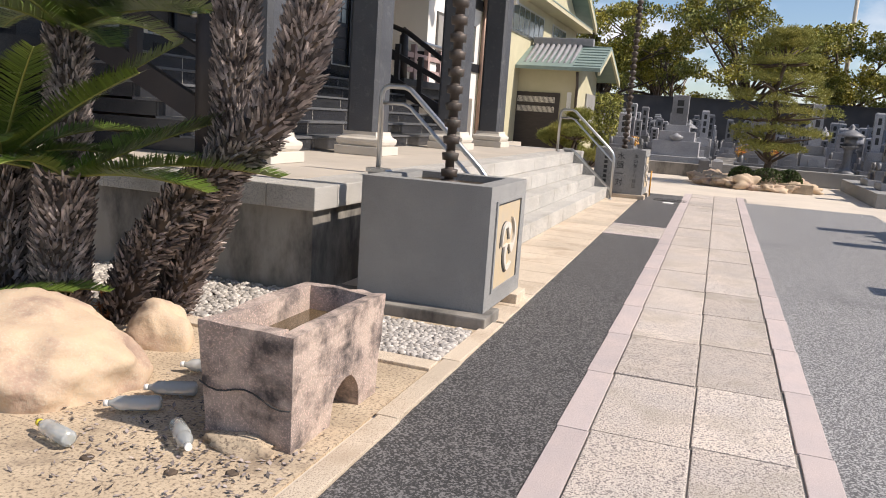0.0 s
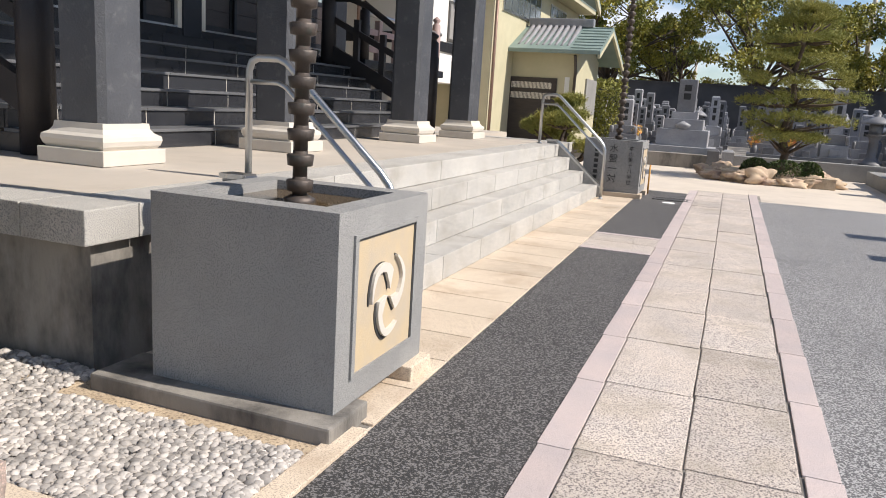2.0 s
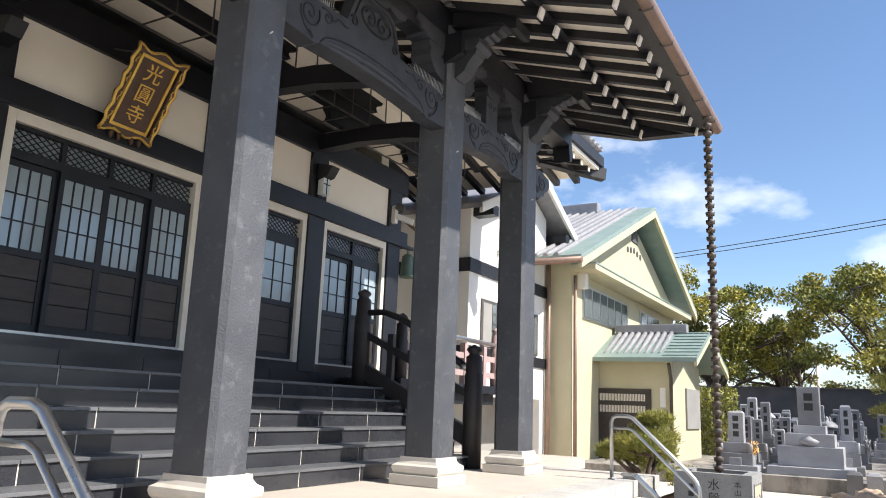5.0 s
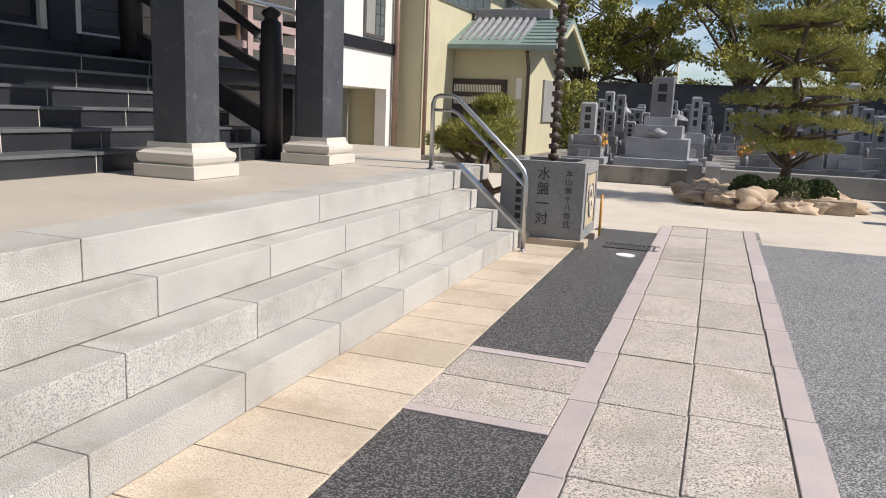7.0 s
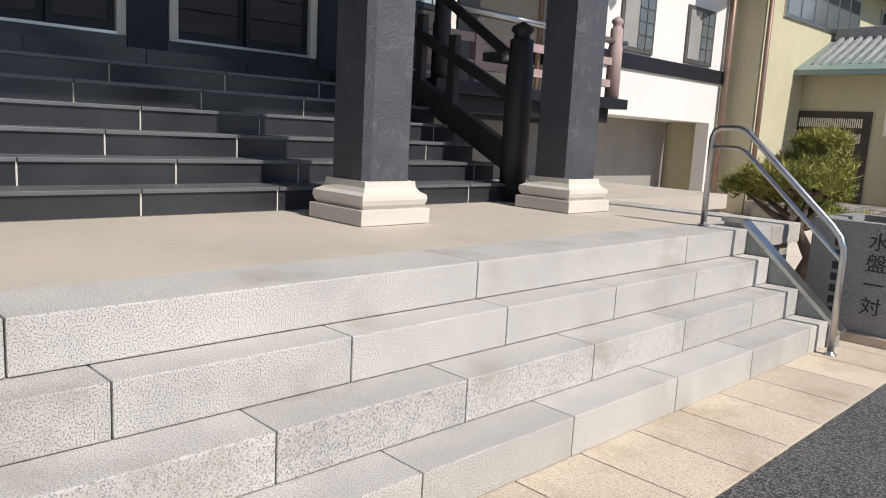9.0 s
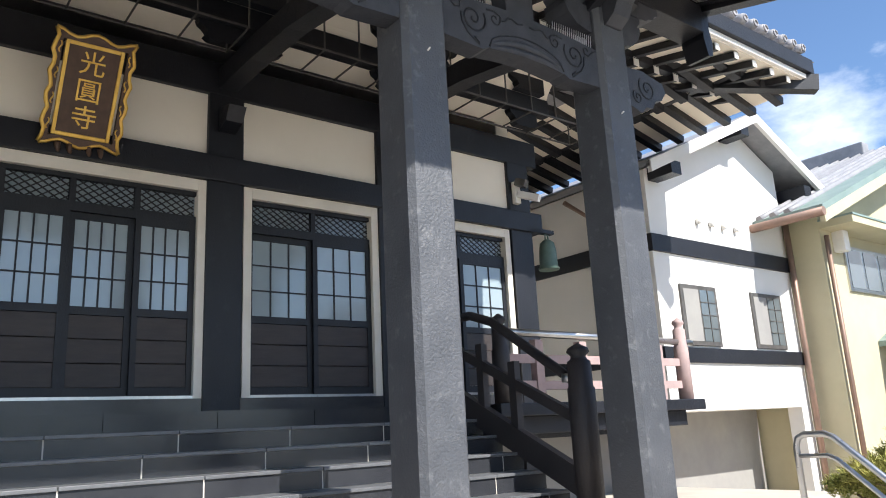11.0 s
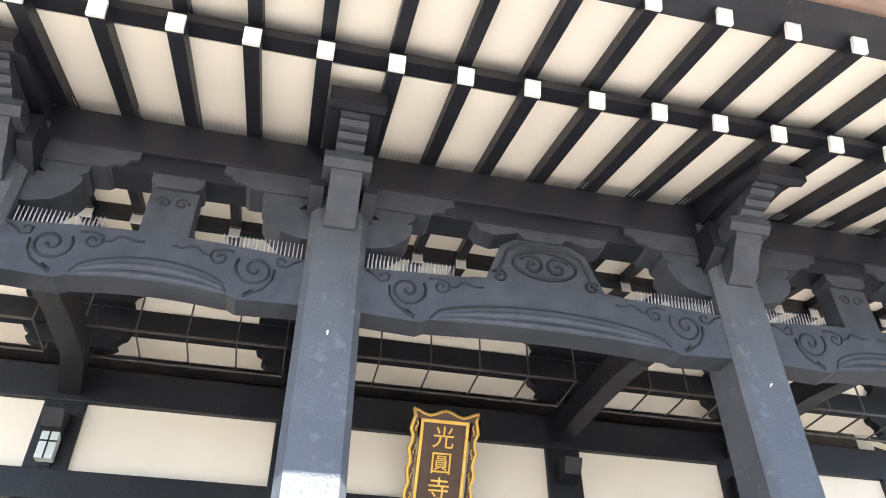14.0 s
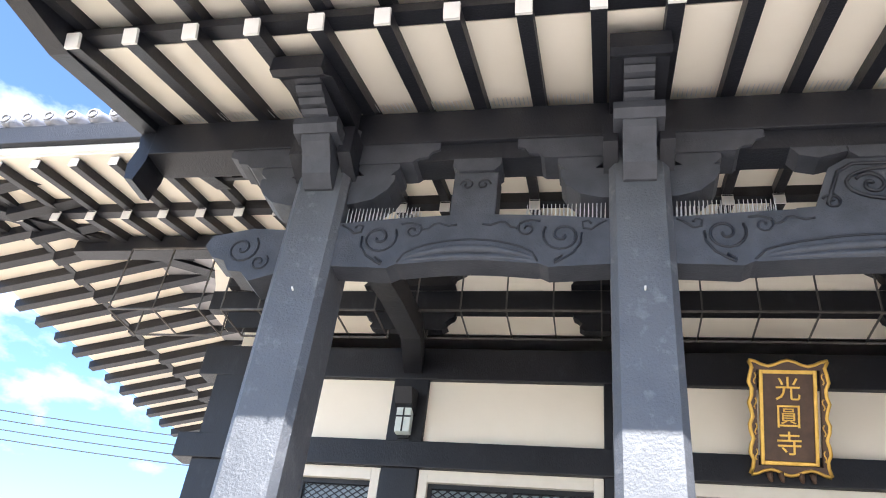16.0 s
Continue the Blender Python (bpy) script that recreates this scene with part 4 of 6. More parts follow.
def stair_rail(y):
    r = thing("stair_balustrade", "dark weathered timber balustrade with onion-topped posts beside the hall stairs", "balustrade", "stair balustrades")
    part("newel_post", newel(bmesh.new(), -5.0, y, 0.80, 2.48), M_RAIL, r)
    part("newel_post", newel(bmesh.new(), -6.95, y, 1.84, 3.35), M_RAIL, r)
    top = [(-6.85, y, 2.98), (-6.55, y, 2.98), (-6.2, y, 2.86), (-5.12, y, 2.16), (-5.0, y, 2.12)]
    part("top_rail", tube(bmesh.new(), top, 0.05, 8), M_RAIL, r)
    part("middle_rail", bar(bmesh.new(), (-6.9, y, 2.66), (-5.05, y, 1.78), 0.07, 0.10), M_RAIL, r)
    part("string_board", bar(bmesh.new(), (-6.95, y, 2.12), (-5.05, y, 1.20), 0.10, 0.24), M_RAIL, r)
    for x in (-5.9, -6.4):
        zz = 2.66 - (x + 6.9) * (0.88 / 1.85)
        part("baluster", B(x - 0.05, x + 0.05, y - 0.04, y + 0.04, zz - 0.55, zz + 0.22), M_RAIL, r)
    part("rail_collar", lathe(bmesh.new(), [(0.07, -0.04), (0.075, 0.0), (0.07, 0.04)], 10, (-5.14, y, 2.17)), M_STEEL, r)
    return r


stair_rail(7.12)
stair_rail(14.80)
# side gallery with faded railing
gal = thing("side_gallery", "black timber gallery floor beside the hall stairs", "gallery", kind="structure")
part("gallery_floor", B(-8.0, -6.3, 14.95, 18.7, 1.86, 2.0, 0.01), M_BLACK, gal)
part("gallery_beam", B(-7.9, -6.45, 14.95, 18.45, 1.66, 1.86, 0.01), M_BLACK, gal)
for y in (15.6, 17.9):
    part("gallery_post", B(-6.75, -6.55, y - 0.1, y + 0.1, 0.79, 1.66), M_BLACK, gal)
# The grey puts the shade under the gallery into this wall.
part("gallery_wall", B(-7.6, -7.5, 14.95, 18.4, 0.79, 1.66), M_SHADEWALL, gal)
gr = thing("gallery_railing", "faded pinkish timber gallery railing", "railing")
part("newel_post", newel(bmesh.new(), -6.42, 18.45, 2.0, 3.12, 0.1), M_PINKRAIL, gr)
part("newel_post", newel(bmesh.new(), -6.42, 15.1, 2.0, 3.0, 0.1), M_RAIL, gr)
part("top_rail", tube(bmesh.new(), [(-6.42, 15.1, 2.80), (-6.42, 18.7, 2.78)], 0.045, 8), M_STEEL, gr)
for z in (2.5, 2.2):
    part("rail_board", B(-6.45, -6.39, 15.2, 18.35, z - 0.05, z + 0.05), M_PINKRAIL, gr)
for k in range(4):
    part("rail_post", B(-6.47, -6.37, 15.6 + k * 0.75, 15.72 + k * 0.75, 2.0, 2.72), M_PINKRAIL, gr)

# ---- sign, lamps and fittings of the hall ----
sign = thing("name_board", "gilded brown temple name board tilted forward over the doors", "sign board", at=(-7.645, 10.95, 5.185))
TL = Matrix.Translation((0, 0, 0)) @ Euler((radians(90 + 30.5), 0, radians(90))).to_matrix().to_4x4()
def on_sign(ob):
    ob.matrix_basis = TL
    return ob
on_sign(part("board", B(-0.24, 0.24, -0.46, 0.46, -0.05, -0.01), M_SIGN, sign))
for a in ((-0.27, -0.235, -0.47, 0.47), (0.235, 0.27, -0.47, 0.47), (-0.235, 0.235, 0.43, 0.47), (-0.235, 0.235, -0.47, -0.43)):
    on_sign(part("inner_frame", B(*a, -0.05, 0.012, 0.006), M_GOLD, sign))
for s in (-1, 1):
    o = []
    for k in range(17):
        yy = -0.56 + 1.12 * k / 16
        o.append((s * (0.355 + 0.018 * math.cos(k * 1.9)), yy))
    o += [(s * 0.30, 0.54), (s * 0.30, -0.54)]
    on_sign(part("outer_frame", prism(bmesh.new(), o, "z", -0.03, 0.03), M_SIGN, sign))
    on_sign(part("gilt_edge", tube(bmesh.new(), [(p[0], p[1], 0.02) for p in o[:17]], 0.022, 6), M_GOLD, sign))
    bm = bmesh.new()
    for k in range(4):
        tube(bm, [(s * (0.315 + 0.012 * math.sin(j * 1.3)), -0.42 + k * 0.25 + j * 0.022, 0.034) for j in range(6)], 0.008, 5)
    on_sign(part("gilt_scroll", bm, M_GOLD, sign))
    o = [(-0.37 + 0.74 * k / 12, s * (0.535 + 0.03 * math.cos(k * math.pi / 3))) for k in range(13)] + [(0.3, s * 0.47), (-0.3, s * 0.47)]
    on_sign(part("outer_frame", prism(bmesh.new(), o, "z", -0.03, 0.032), M_SIGN, sign))
    on_sign(part("gilt_edge", tube(bmesh.new(), [(p[0], p[1], 0.02) for p in o[:13]], 0.02, 6), M_GOLD, sign))
for x in (-0.2, -0.09, 0.09, 0.2):
    on_sign(part("hanging_claw", tube(bmesh.new(), [(x, -0.54, 0.01), (x + 0.01, -0.6, 0.03), (x + 0.03, -0.67, 0.0)], [0.035, 0.025, 0.004], 6), M_SIGN, sign))
for s in (-1, 1):
    part("hanger_rod", tube(bmesh.new(), [(0.22, s * 0.25, 0.40), (-0.42, s * 0.25, 0.60)], 0.012, 6), M_IRON, sign)
    part("foot_bracket", tube(bmesh.new(), [(-0.24, s * 0.25, -0.45), (-0.42, s * 0.25, -0.45)], 0.02, 6), M_IRON, sign)
for i, c in enumerate("光圓寺"):
    me = text_mesh(c, 0.25, 0.006)
    me.materials.clear()
    me.materials.append(M_GOLD)
    ob = new("character", me)
    ob.parent = sign
    ob.matrix_basis = TL @ pose(0, 0.265 - i * 0.27, -0.005)


def wall_lamp(y):
    l = thing("wall_lamp", "small wall lantern with frosted panes and black bars", "wall lamp", "hall wall lamps", (WX + 0.06, y, 4.93))
    part("back_plate", B(0, 0.03, -0.06, 0.06, 0.0, 0.42), M_BLACK, l)
    part("lamp_glass", B(0.03, 0.15, -0.085, 0.085, 0.03, 0.39, 0.01), M_FROST, l, "frosted glass")
    part("lamp_bar", B(0.149, 0.158, -0.008, 0.008, 0.03, 0.39), M_BLACK, l)
    part("lamp_bar", B(0.149, 0.160, -0.086, 0.086, 0.20, 0.216), M_BLACK, l)


wall_lamp(6.95)
wall_lamp(14.77)
cam_ = thing("security_camera", "white security camera with a floodlight on the corner post", "security camera", at=(WX + 0.06, 17.0, 5.0))
part("mount", B(0, 0.08, -0.05, 0.05, 0.0, 0.34), M_TIP, cam_)
part("camera_body", bar(bmesh.new(), (0.08, 0.02, 0.14), (0.36, 0.16, 0.02), 0.1, 0.1), M_TIP, cam_)
part("flood_lamp", bar(bmesh.new(), (0.08, -0.02, 0.32), (0.22, 0.05, 0.27), 0.15, 0.11), M_IRON, cam_)
bell = thing("hanging_bell", "green patinated bronze bell hanging under the beam end", "bell", at=(WX + 0.05, 17.62, 4.05))
part("bell_body", lathe(bmesh.new(), [(0.155, 0.0), (0.16, 0.03), (0.14, 0.06), (0.13, 0.3), (0.11, 0.42), (0.05, 0.47), (0.02, 0.48)], 16), M_BELL, bell)
part("bell_loop", tube(bmesh.new(), [(0, -0.03, 0.46), (0, -0.03, 0.56), (0, 0.03, 0.56), (0, 0.03, 0.46)], 0.012, 6), M_BELL, bell)
part("bell_arm", B(-0.05, 0.05, -0.4, 0.12, 0.56, 0.62), M_BLACK, bell)

# arms from the columns back to the hall, with cove boards and bird cages between
for y in COLS:
    yy = POSTS[1 + COLS.index(y)]
    a = thing("linking_beam", "black curved timber linking porch column and hall post", "beam", "linking beams", (CX - 0.2, y, 5.0))
    bm = bmesh.new()
    pts = [(-0.0, 0, 0.46), (-0.8, 0, 0.68), (-1.7, 0, 0.82), (-2.6, 0, 0.88), (-3.42, yy - y, 0.86)]
    for p, q in zip(pts, pts[1:]):
        bar(bm, p, q, 0.22, 0.26)
    part("body", bm, M_BLACK, a)
    part("wall_bracket", prism(bmesh.new(), [(-3.42, 0.2), (-3.2, 0.26), (-3.1, 0.42), (-3.42, 0.5)], "y", yy - y - 0.1, yy - y + 0.1), M_BLACK, a)
cove = thing("cove_ceiling", "cream coved boards with black cloud brackets above the hall wall", "ceiling", kind="structure")
part("cove_board", B(-8.0, -7.50, 4.4, 17.3, 6.275, 6.31), M_CREAM, cove)
part("cove_board", prism(bmesh.new(), [(-7.46, 6.50), (-7.40, 6.62), (-7.28, 6.76), (-7.05, 6.88), (-7.05, 6.93), (-7.32, 6.82), (-7.5, 6.55)], "y", 4.4, 17.3), M_CREAM, cove)
part("eave_beam", B(-7.1, -6.9, 2.6, 19.3, 6.80, 7.02), M_BLACK, cove)
part("rail_beam", B(-7.56, -7.42, 4.4, 17.3, 6.27, 6.53), M_BLACK, cove)
for a, b in zip(POSTS, POSTS[1:]):
    for y, s in ((a, 1), (b, -1)):
        o = [(y, 6.05), (y + s * 0.40, 6.05), (y + s * 0.46, 6.09), (y + s * 0.43, 6.14), (y + s * 0.47, 6.19), (y + s * 0.52, 6.22), (y + s * 0.54, 6.28), (y, 6.29)]
        part("cloud_bracket", prism(bmesh.new(), o, "x", -7.60, -7.48), M_BLACK, cove)
        o = [(y, 6.52), (y + s * 0.55, 6.52), (y + s * 0.50, 6.58), (y + s * 0.54, 6.64), (y + s * 0.66, 6.68), (y + s * 0.70, 6.74), (y, 6.78)]
        part("cloud_bracket", prism(bmesh.new(), o, "x", -7.40, -7.28), M_BLACK, cove)


def bird_cage(a, b):
    g = thing("bird_cage_frame", "thin grey wire frame of bird netting under the eaves", "wire frame", "bird netting frames", (0, (a + b) / 2, 5.95))
    h = (b - a) / 2
    bm = bmesh.new()
    n = max(2, round((b - a) / 0.5))
    for x, z in ((-6.88, 0.0), (-7.5, 0.0), (-6.88, 0.86)):
        bar(bm, (x, -h, z), (x, h, z), 0.018, 0.022)
    for j in range(n + 1):
        y = -h + 2 * h * j / n
        bar(bm, (-6.88, y, 0.0), (-7.5, y, 0.0), 0.016, 0.016)
        bar(bm, (-6.88, y, 0.0), (-6.885, y, 0.86), 0.016, 0.016)
    for y in (-h, h):
        bar(bm, (-7.5, y, 0.0), (-7.5, y, 0.33), 0.016, 0.016)
    part("wire_frame", bm, M_IRON, g)


for a, b in ((3.46, 4.62), (4.9, 6.72), (7.18, 9.14), (9.58, 12.30), (12.74, 14.55), (15.0, 17.8)):
    bird_cage(a, b)

# ---- main roof over the hall ----
mroof = thing("hall_roof", "large tiled temple roof with black rafters and cream soffit", "roof", kind="structure")
EX, EY0, EY1, EZ = -5.15, 1.05, 20.85, 6.71
ev = mesh_of("rafter", bar(bmesh.new(), (-8.3, 0, 7.37), (-6.21, 0, 6.82), 0.10, 0.12), M_BLACK)
evt = mesh_of("rafter_tip", B(-6.212, -6.198, -0.055, 0.055, 6.76, 6.885), M_TIP)
ev2 = mesh_of("flying_rafter", bar(bmesh.new(), (-6.8, 0, 7.07), (EX - 0.05, 0, EZ + 0.02), 0.09, 0.10), M_BLACK)
ev2t = mesh_of("flying_rafter_tip", B(EX - 0.052, EX - 0.038, -0.047, 0.047, EZ - 0.03, EZ + 0.07), M_TIP)
ys = [EY0 + 0.33 + 0.473 * k for k in range(41)]
for y in ys:
    for nm, me in (("rafter", ev), ("rafter_tip", evt), ("flying_rafter", ev2), ("flying_rafter_tip", ev2t)):
        if y < 5.2 or y > 16.7 or me is ev or me is evt or me is ev2:
            piece(nm, me, mroof, pose(0, y, 0))
sv = mesh_of("side_rafter", bar(bmesh.new(), (0, 0, 7.37), (0, -2.3, 6.80), 0.14, 0.13), M_BLACK)
sw = mesh_of("side_flying_rafter", bar(bmesh.new(), (0, -1.9, 7.02), (0, -3.5, 6.66), 0.13, 0.12), M_BLACK)
for k in range(30):
    x = EX - 0.5 - 0.473 * k
    for nm, me in (("side_rafter", sv), ("side_flying_rafter", sw)):
        piece(nm, me, mroof, pose(x, 4.55, 0))
        piece(nm, me, mroof, pose(x, 17.35, 0, 0, 0, 180))
for ya, yb in ((EY0, 5.3), (5.3, 16.6), (16.6, EY1)):
    part("soffit_board", prism(bmesh.new(), [(-8.3, 7.43), (-6.3, 6.89), (-6.3, 6.92), (-8.3, 7.46)], "y", ya, yb), M_CREAM, mroof, "cream boards")
    part("soffit_board", prism(bmesh.new(), [(-6.3, 7.01), (EX, EZ + 0.08), (EX, EZ + 0.1), (-6.3, 7.04)], "y", ya, yb), M_CREAM, mroof, "cream boards")
    part("tie_board", B(-6.34, -6.22, ya, yb, 6.875, 7.01), M_BLACK, mroof)
    if ya == 5.3:
        continue
    part("fascia", B(EX - 0.1, EX + 0.05, ya, yb, EZ + 0.10, EZ + 0.18, 0.01), M_TIP, mroof, "white fascia board")
    part("fascia", B(EX - 0.1, EX + 0.12, ya, yb, EZ + 0.18, EZ + 0.42, 0.01), M_BLACK, mroof)
    disc = mesh_of("eave_tile", tube(bmesh.new(), [(EX + 0.16, 0, EZ + 0.52), (EX + 0.10, 0, EZ + 0.52), (EX - 0.6, 0, EZ + 0.85)], [0.075, 0.085, 0.085], 10), M_TILE)
    ring = mesh_of("eave_tile_crest", tube(bmesh.new(), [(EX + 0.168, 0.052 * math.cos(t * 0.7), EZ + 0.52 + 0.052 * math.sin(t * 0.7)) for t in range(10)], 0.012, 5), M_TILE)
    for k in range(int((yb - ya) / 0.27)):
        piece("eave_tile", disc, mroof, pose(0, ya + 0.14 + k * 0.27, 0))
        piece("eave_tile_crest", ring, mroof, pose(0, ya + 0.14 + k * 0.27, 0))
for y0, s in ((EY0, 1), (EY1, -1)):
    yt = y0 + s * 1.2
    part("side_soffit", prism(bmesh.new(), [(yt, 6.875), (y0 + s * 3.5, 7.44), (y0 + s * 3.5, 7.47), (yt, 6.905)], "x", -20, EX - 0.2), M_CREAM, mroof, "cream boards")
    part("side_soffit", prism(bmesh.new(), [(y0 + s * 0.05, 6.735), (yt, 6.995), (yt, 7.02), (y0 + s * 0.05, 6.765)], "x", -20, EX - 0.2), M_CREAM, mroof, "cream boards")
    part("side_tie_board", B(-20, EX - 0.2, min(yt, yt - s * 0.1), max(yt, yt - s * 0.1), 6.86, 6.98), M_BLACK, mroof)
    part("side_fascia", B(-20, EX, min(y0, y0 + s * 0.1), max(y0, y0 + s * 0.1), 6.77, 7.12), M_BLACK, mroof)
    part("hip_rafter", bar(bmesh.new(), (-8.0, y0 + s * 3.0, 7.26), (EX + 0.1, y0 - s * 0.05, 6.74), 0.2, 0.26), M_BLACK, mroof)
bm = bmesh.new()
c = [(EX + 0.1, EY0 - 0.1, 7.13), (EX + 0.1, EY1 + 0.1, 7.13), (-20.2, EY1 + 0.1, 7.13), (-20.2, EY0 - 0.1, 7.13), (-12.6, 6.0, 12.4), (-12.6, 16.0, 12.4)]
v = [bm.verts.new(p) for p in c]
for f in ((0, 1, 5, 4), (1, 2, 5), (2, 3, 4, 5), (3, 0, 4), (3, 2, 1, 0)):
    bm.faces.new([v[i] for i in f])
part("roof_tiles", bm, M_TILE, mroof, "grey clay tiles")

# ---- white annex building ----
annex = thing("white_annex", "white plastered two-storey annex with dark timber bands", "building")
ax, ay0, ay1 = -8.0, 20.25, 24.85
part("wall", B(-16, ax, ay0, ay1, 1.87, 6.1), M_WHITE, annex)
part("wall", prism(bmesh.new(), [(ay0, 6.1), (ay1, 6.1), (ay1, 6.9), (23.4, 7.6), (ay0, 6.15)], "x", -16, ax), M_WHITE, annex)
# Recess shade is put into this wall's grey.
part("recess_wall", B(-12, -9.2, ay0, ay1, -0.01, 1.87), M_SHADEWALL, annex, "recess wall with its shade painted grey")
part("recess_post", B(ax - 0.3, ax, ay1 - 0.35, ay1, -0.01, 1.87), M_WHITE, annex)
for z0, z1 in ((4.64, 4.95), (2.70, 2.96)):
    part("timber_band", B(ax - 0.02, ax + 0.05, ay0 - 0.05, ay1, z0, z1), M_BLACK, annex)
    part("timber_band", B(-16, ax - 0.02, ay0 - 0.05, ay0 + 0.02, z0, z1), M_BLACK, annex)
for s in (0, 1):
    ya = (20.86, 23.15)[s]
    w = part("window", B(ax - 0.05, ax + 0.04, ya, ya + 1.1, 3.0, 4.1, 0.01), M_IRON, annex, "dark framed sliding window")
    part("pane", B(ax + 0.035, ax + 0.045, ya + 0.08, ya + 0.53, 3.08, 4.02), M_SHADEWALL, w)
    part("pane", B(ax + 0.035, ax + 0.045, ya + 0.57, ya + 1.02, 3.08, 4.02), M_PANE, w)
    for k in (1, 2, 3):
        part("window_bar", B(ax + 0.046, ax + 0.055, ya + 0.57, ya + 1.02, 3.08 + k * 0.235, 3.095 + k * 0.235), M_IRON, w)
    part("window_bar", B(ax + 0.046, ax + 0.057, ya + 0.79, ya + 0.805, 3.08, 4.02), M_IRON, w)
for s, y0, y1, z0, z1 in ((1, 19.7, 23.4, 5.95, 7.66), (-1, 23.4, 26.2, 7.66, 6.3)):
    part("roof_slope", prism(bmesh.new(), [(y0, z0), (y1, z1), (y1, z1 + 0.12), (y0, z0 + 0.12)], "x", -16, ax + 0.55), M_TILE, annex, "dark tiled roof")
    part("barge_board", prism(bmesh.new(), [(y0, z0 - 0.12), (y1, z1 - 0.12), (y1, z1 + 0.1), (y0, z0 + 0.1)], "x", ax + 0.50, ax + 0.58), M_WHITE, annex)
for y, z in ((20.5, 5.95), (23.0, 7.2), (25.2, 6.25)):
    part("beam_end", B(ax - 0.1, ax + 0.52, y - 0.14, y + 0.14, z, z + 0.24), M_BLACK, annex)
for k in range(4):
    part("vent_cap", lathe(bmesh.new(), [(0.05, 0), (0.05, 0.09), (0.03, 0.12)], 8, (ax + 0.05, 21.7 + k * 0.42, 5.3)), M_WHITE, annex)
part("downpipe", tube(bmesh.new(), [(ax + 0.12, ay1 - 0.06, 6.0), (ax + 0.12, ay1 - 0.06, 0)], 0.06, 8), M_COPPER, annex)
part("downpipe", tube(bmesh.new(), [(-9.6, ay0 - 0.4, 5.9), (-9.2, ay0 - 0.1, 5.5), (-9.2, ay0 - 0.1, 0)], 0.05, 8), M_COPPER, annex)

# ---- yellow-green house ----
house = thing("yellow_house", "pale yellow-green stucco house with tiled roof and green sheet edges", "house")
hx = -7.3
part("wall", B(-18, hx, 25.0, 37.2, -0.01, 5.9), M_YELLOW, house)
part("wall", prism(bmesh.new(), [(25.0, 5.9), (37.2, 5.9), (31.4, 8.2)], "x", -18, hx), M_YELLOW, house)
for y0, z0, y1, z1 in ((23.7, 5.45, 31.5, 8.65), (31.5, 8.65, 38.3, 5.75)):
    part("roof_slope", prism(bmesh.new(), [(y0, z0), (y1, z1), (y1, z1 + 0.16), (y0, z0 + 0.16)], "x", -18, hx + 0.75), M_GREEN, house, "green metal roof edge")
    bm = bmesh.new()
    n = 15
    for k in range(26):
        xx = hx + 0.05 - k * 0.30
        tube(bm, [(xx, y0 + (y1 - y0) * j / n, z0 + (z1 - z0) * j / n + 0.17) for j in range(n + 1)], 0.085, 5)
    tagged(part("roof_tiles", bm, M_TILE, house, "grey clay tiles"), kind="stuff")
    part("barge_board", prism(bmesh.new(), [(y0, z0 - 0.2), (y1, z1 - 0.22), (y1, z1 + 0.02), (y0, z0 + 0.02)], "x", hx + 0.66, hx + 0.76), M_YELLOW, house)
part("ridge", B(-18, hx - 1.3, 31.3, 31.7, 8.75, 9.15, 0.04), M_TILE, house)
part("eave_ledge", prism(bmesh.new(), [(25.0, 5.45), (37.4, 5.45), (37.4, 5.6), (25.0, 5.6)], "x", hx, hx + 0.7), M_YELLOW, house)
part("ledge_cover", prism(bmesh.new(), [(25.0, 5.6), (37.4, 5.6), (37.4, 5.64), (25.0, 5.64)], "x", hx, hx + 0.72), M_GREEN, house)
win = part("window", B(hx - 0.05, hx + 0.05, 25.9, 30.4, 4.2, 5.2, 0.01), M_STEEL, house, "long strip window")
for k in range(6):
    part("pane", B(hx + 0.045, hx + 0.058, 25.98 + k * 0.735, 26.6 + k * 0.735, 4.28, 5.12), M_PANE, win)
win = part("window", B(hx - 0.05, hx + 0.05, 32.0, 34.6, 4.3, 5.2, 0.01), M_STEEL, house, "strip window")
for k in range(3):
    part("pane", B(hx + 0.045, hx + 0.058, 32.08 + k * 0.85, 32.85 + k * 0.85, 4.38, 5.12), M_PANE, win)
for k in range(5):
    part("vent_hole", tube(bmesh.new(), [(hx - 0.02, 30.6 + k * 0.4, 7.25 - 0.05 * abs(k - 2)), (hx + 0.02, 30.6 + k * 0.4, 7.25 - 0.05 * abs(k - 2))], 0.11, 10), M_WALLDARK, house)
part("gable_louvre", B(hx - 0.02, hx + 0.04, 31.1, 31.8, 7.55, 8.0), M_WALLDARK, house)
part("gutter", tube(bmesh.new(), [(-10, 23.62, 5.45), (hx + 0.8, 23.62, 5.45)], 0.09, 8), M_COPPER, house)
part("downpipe", tube(bmesh.new(), [(hx + 0.1, 25.06, 5.3), (hx + 0.1, 25.06, 0)], 0.05, 8), M_COPPER, house)
part("outdoor_lamp", B(hx, hx + 0.25, 25.5, 25.75, 5.0, 5.45, 0.03), M_TIP, house)
porch = thing("entrance_porch", "yellow-green entrance porch with a grey tiled roof and brown lattice door", "porch")
px0, px1, py0, py1 = -9.0, -5.15, 27.4, 31.2
part("wall", B(hx + 0.01, px1, py0, py1, -0.01, 3.1), M_YELLOW, porch)
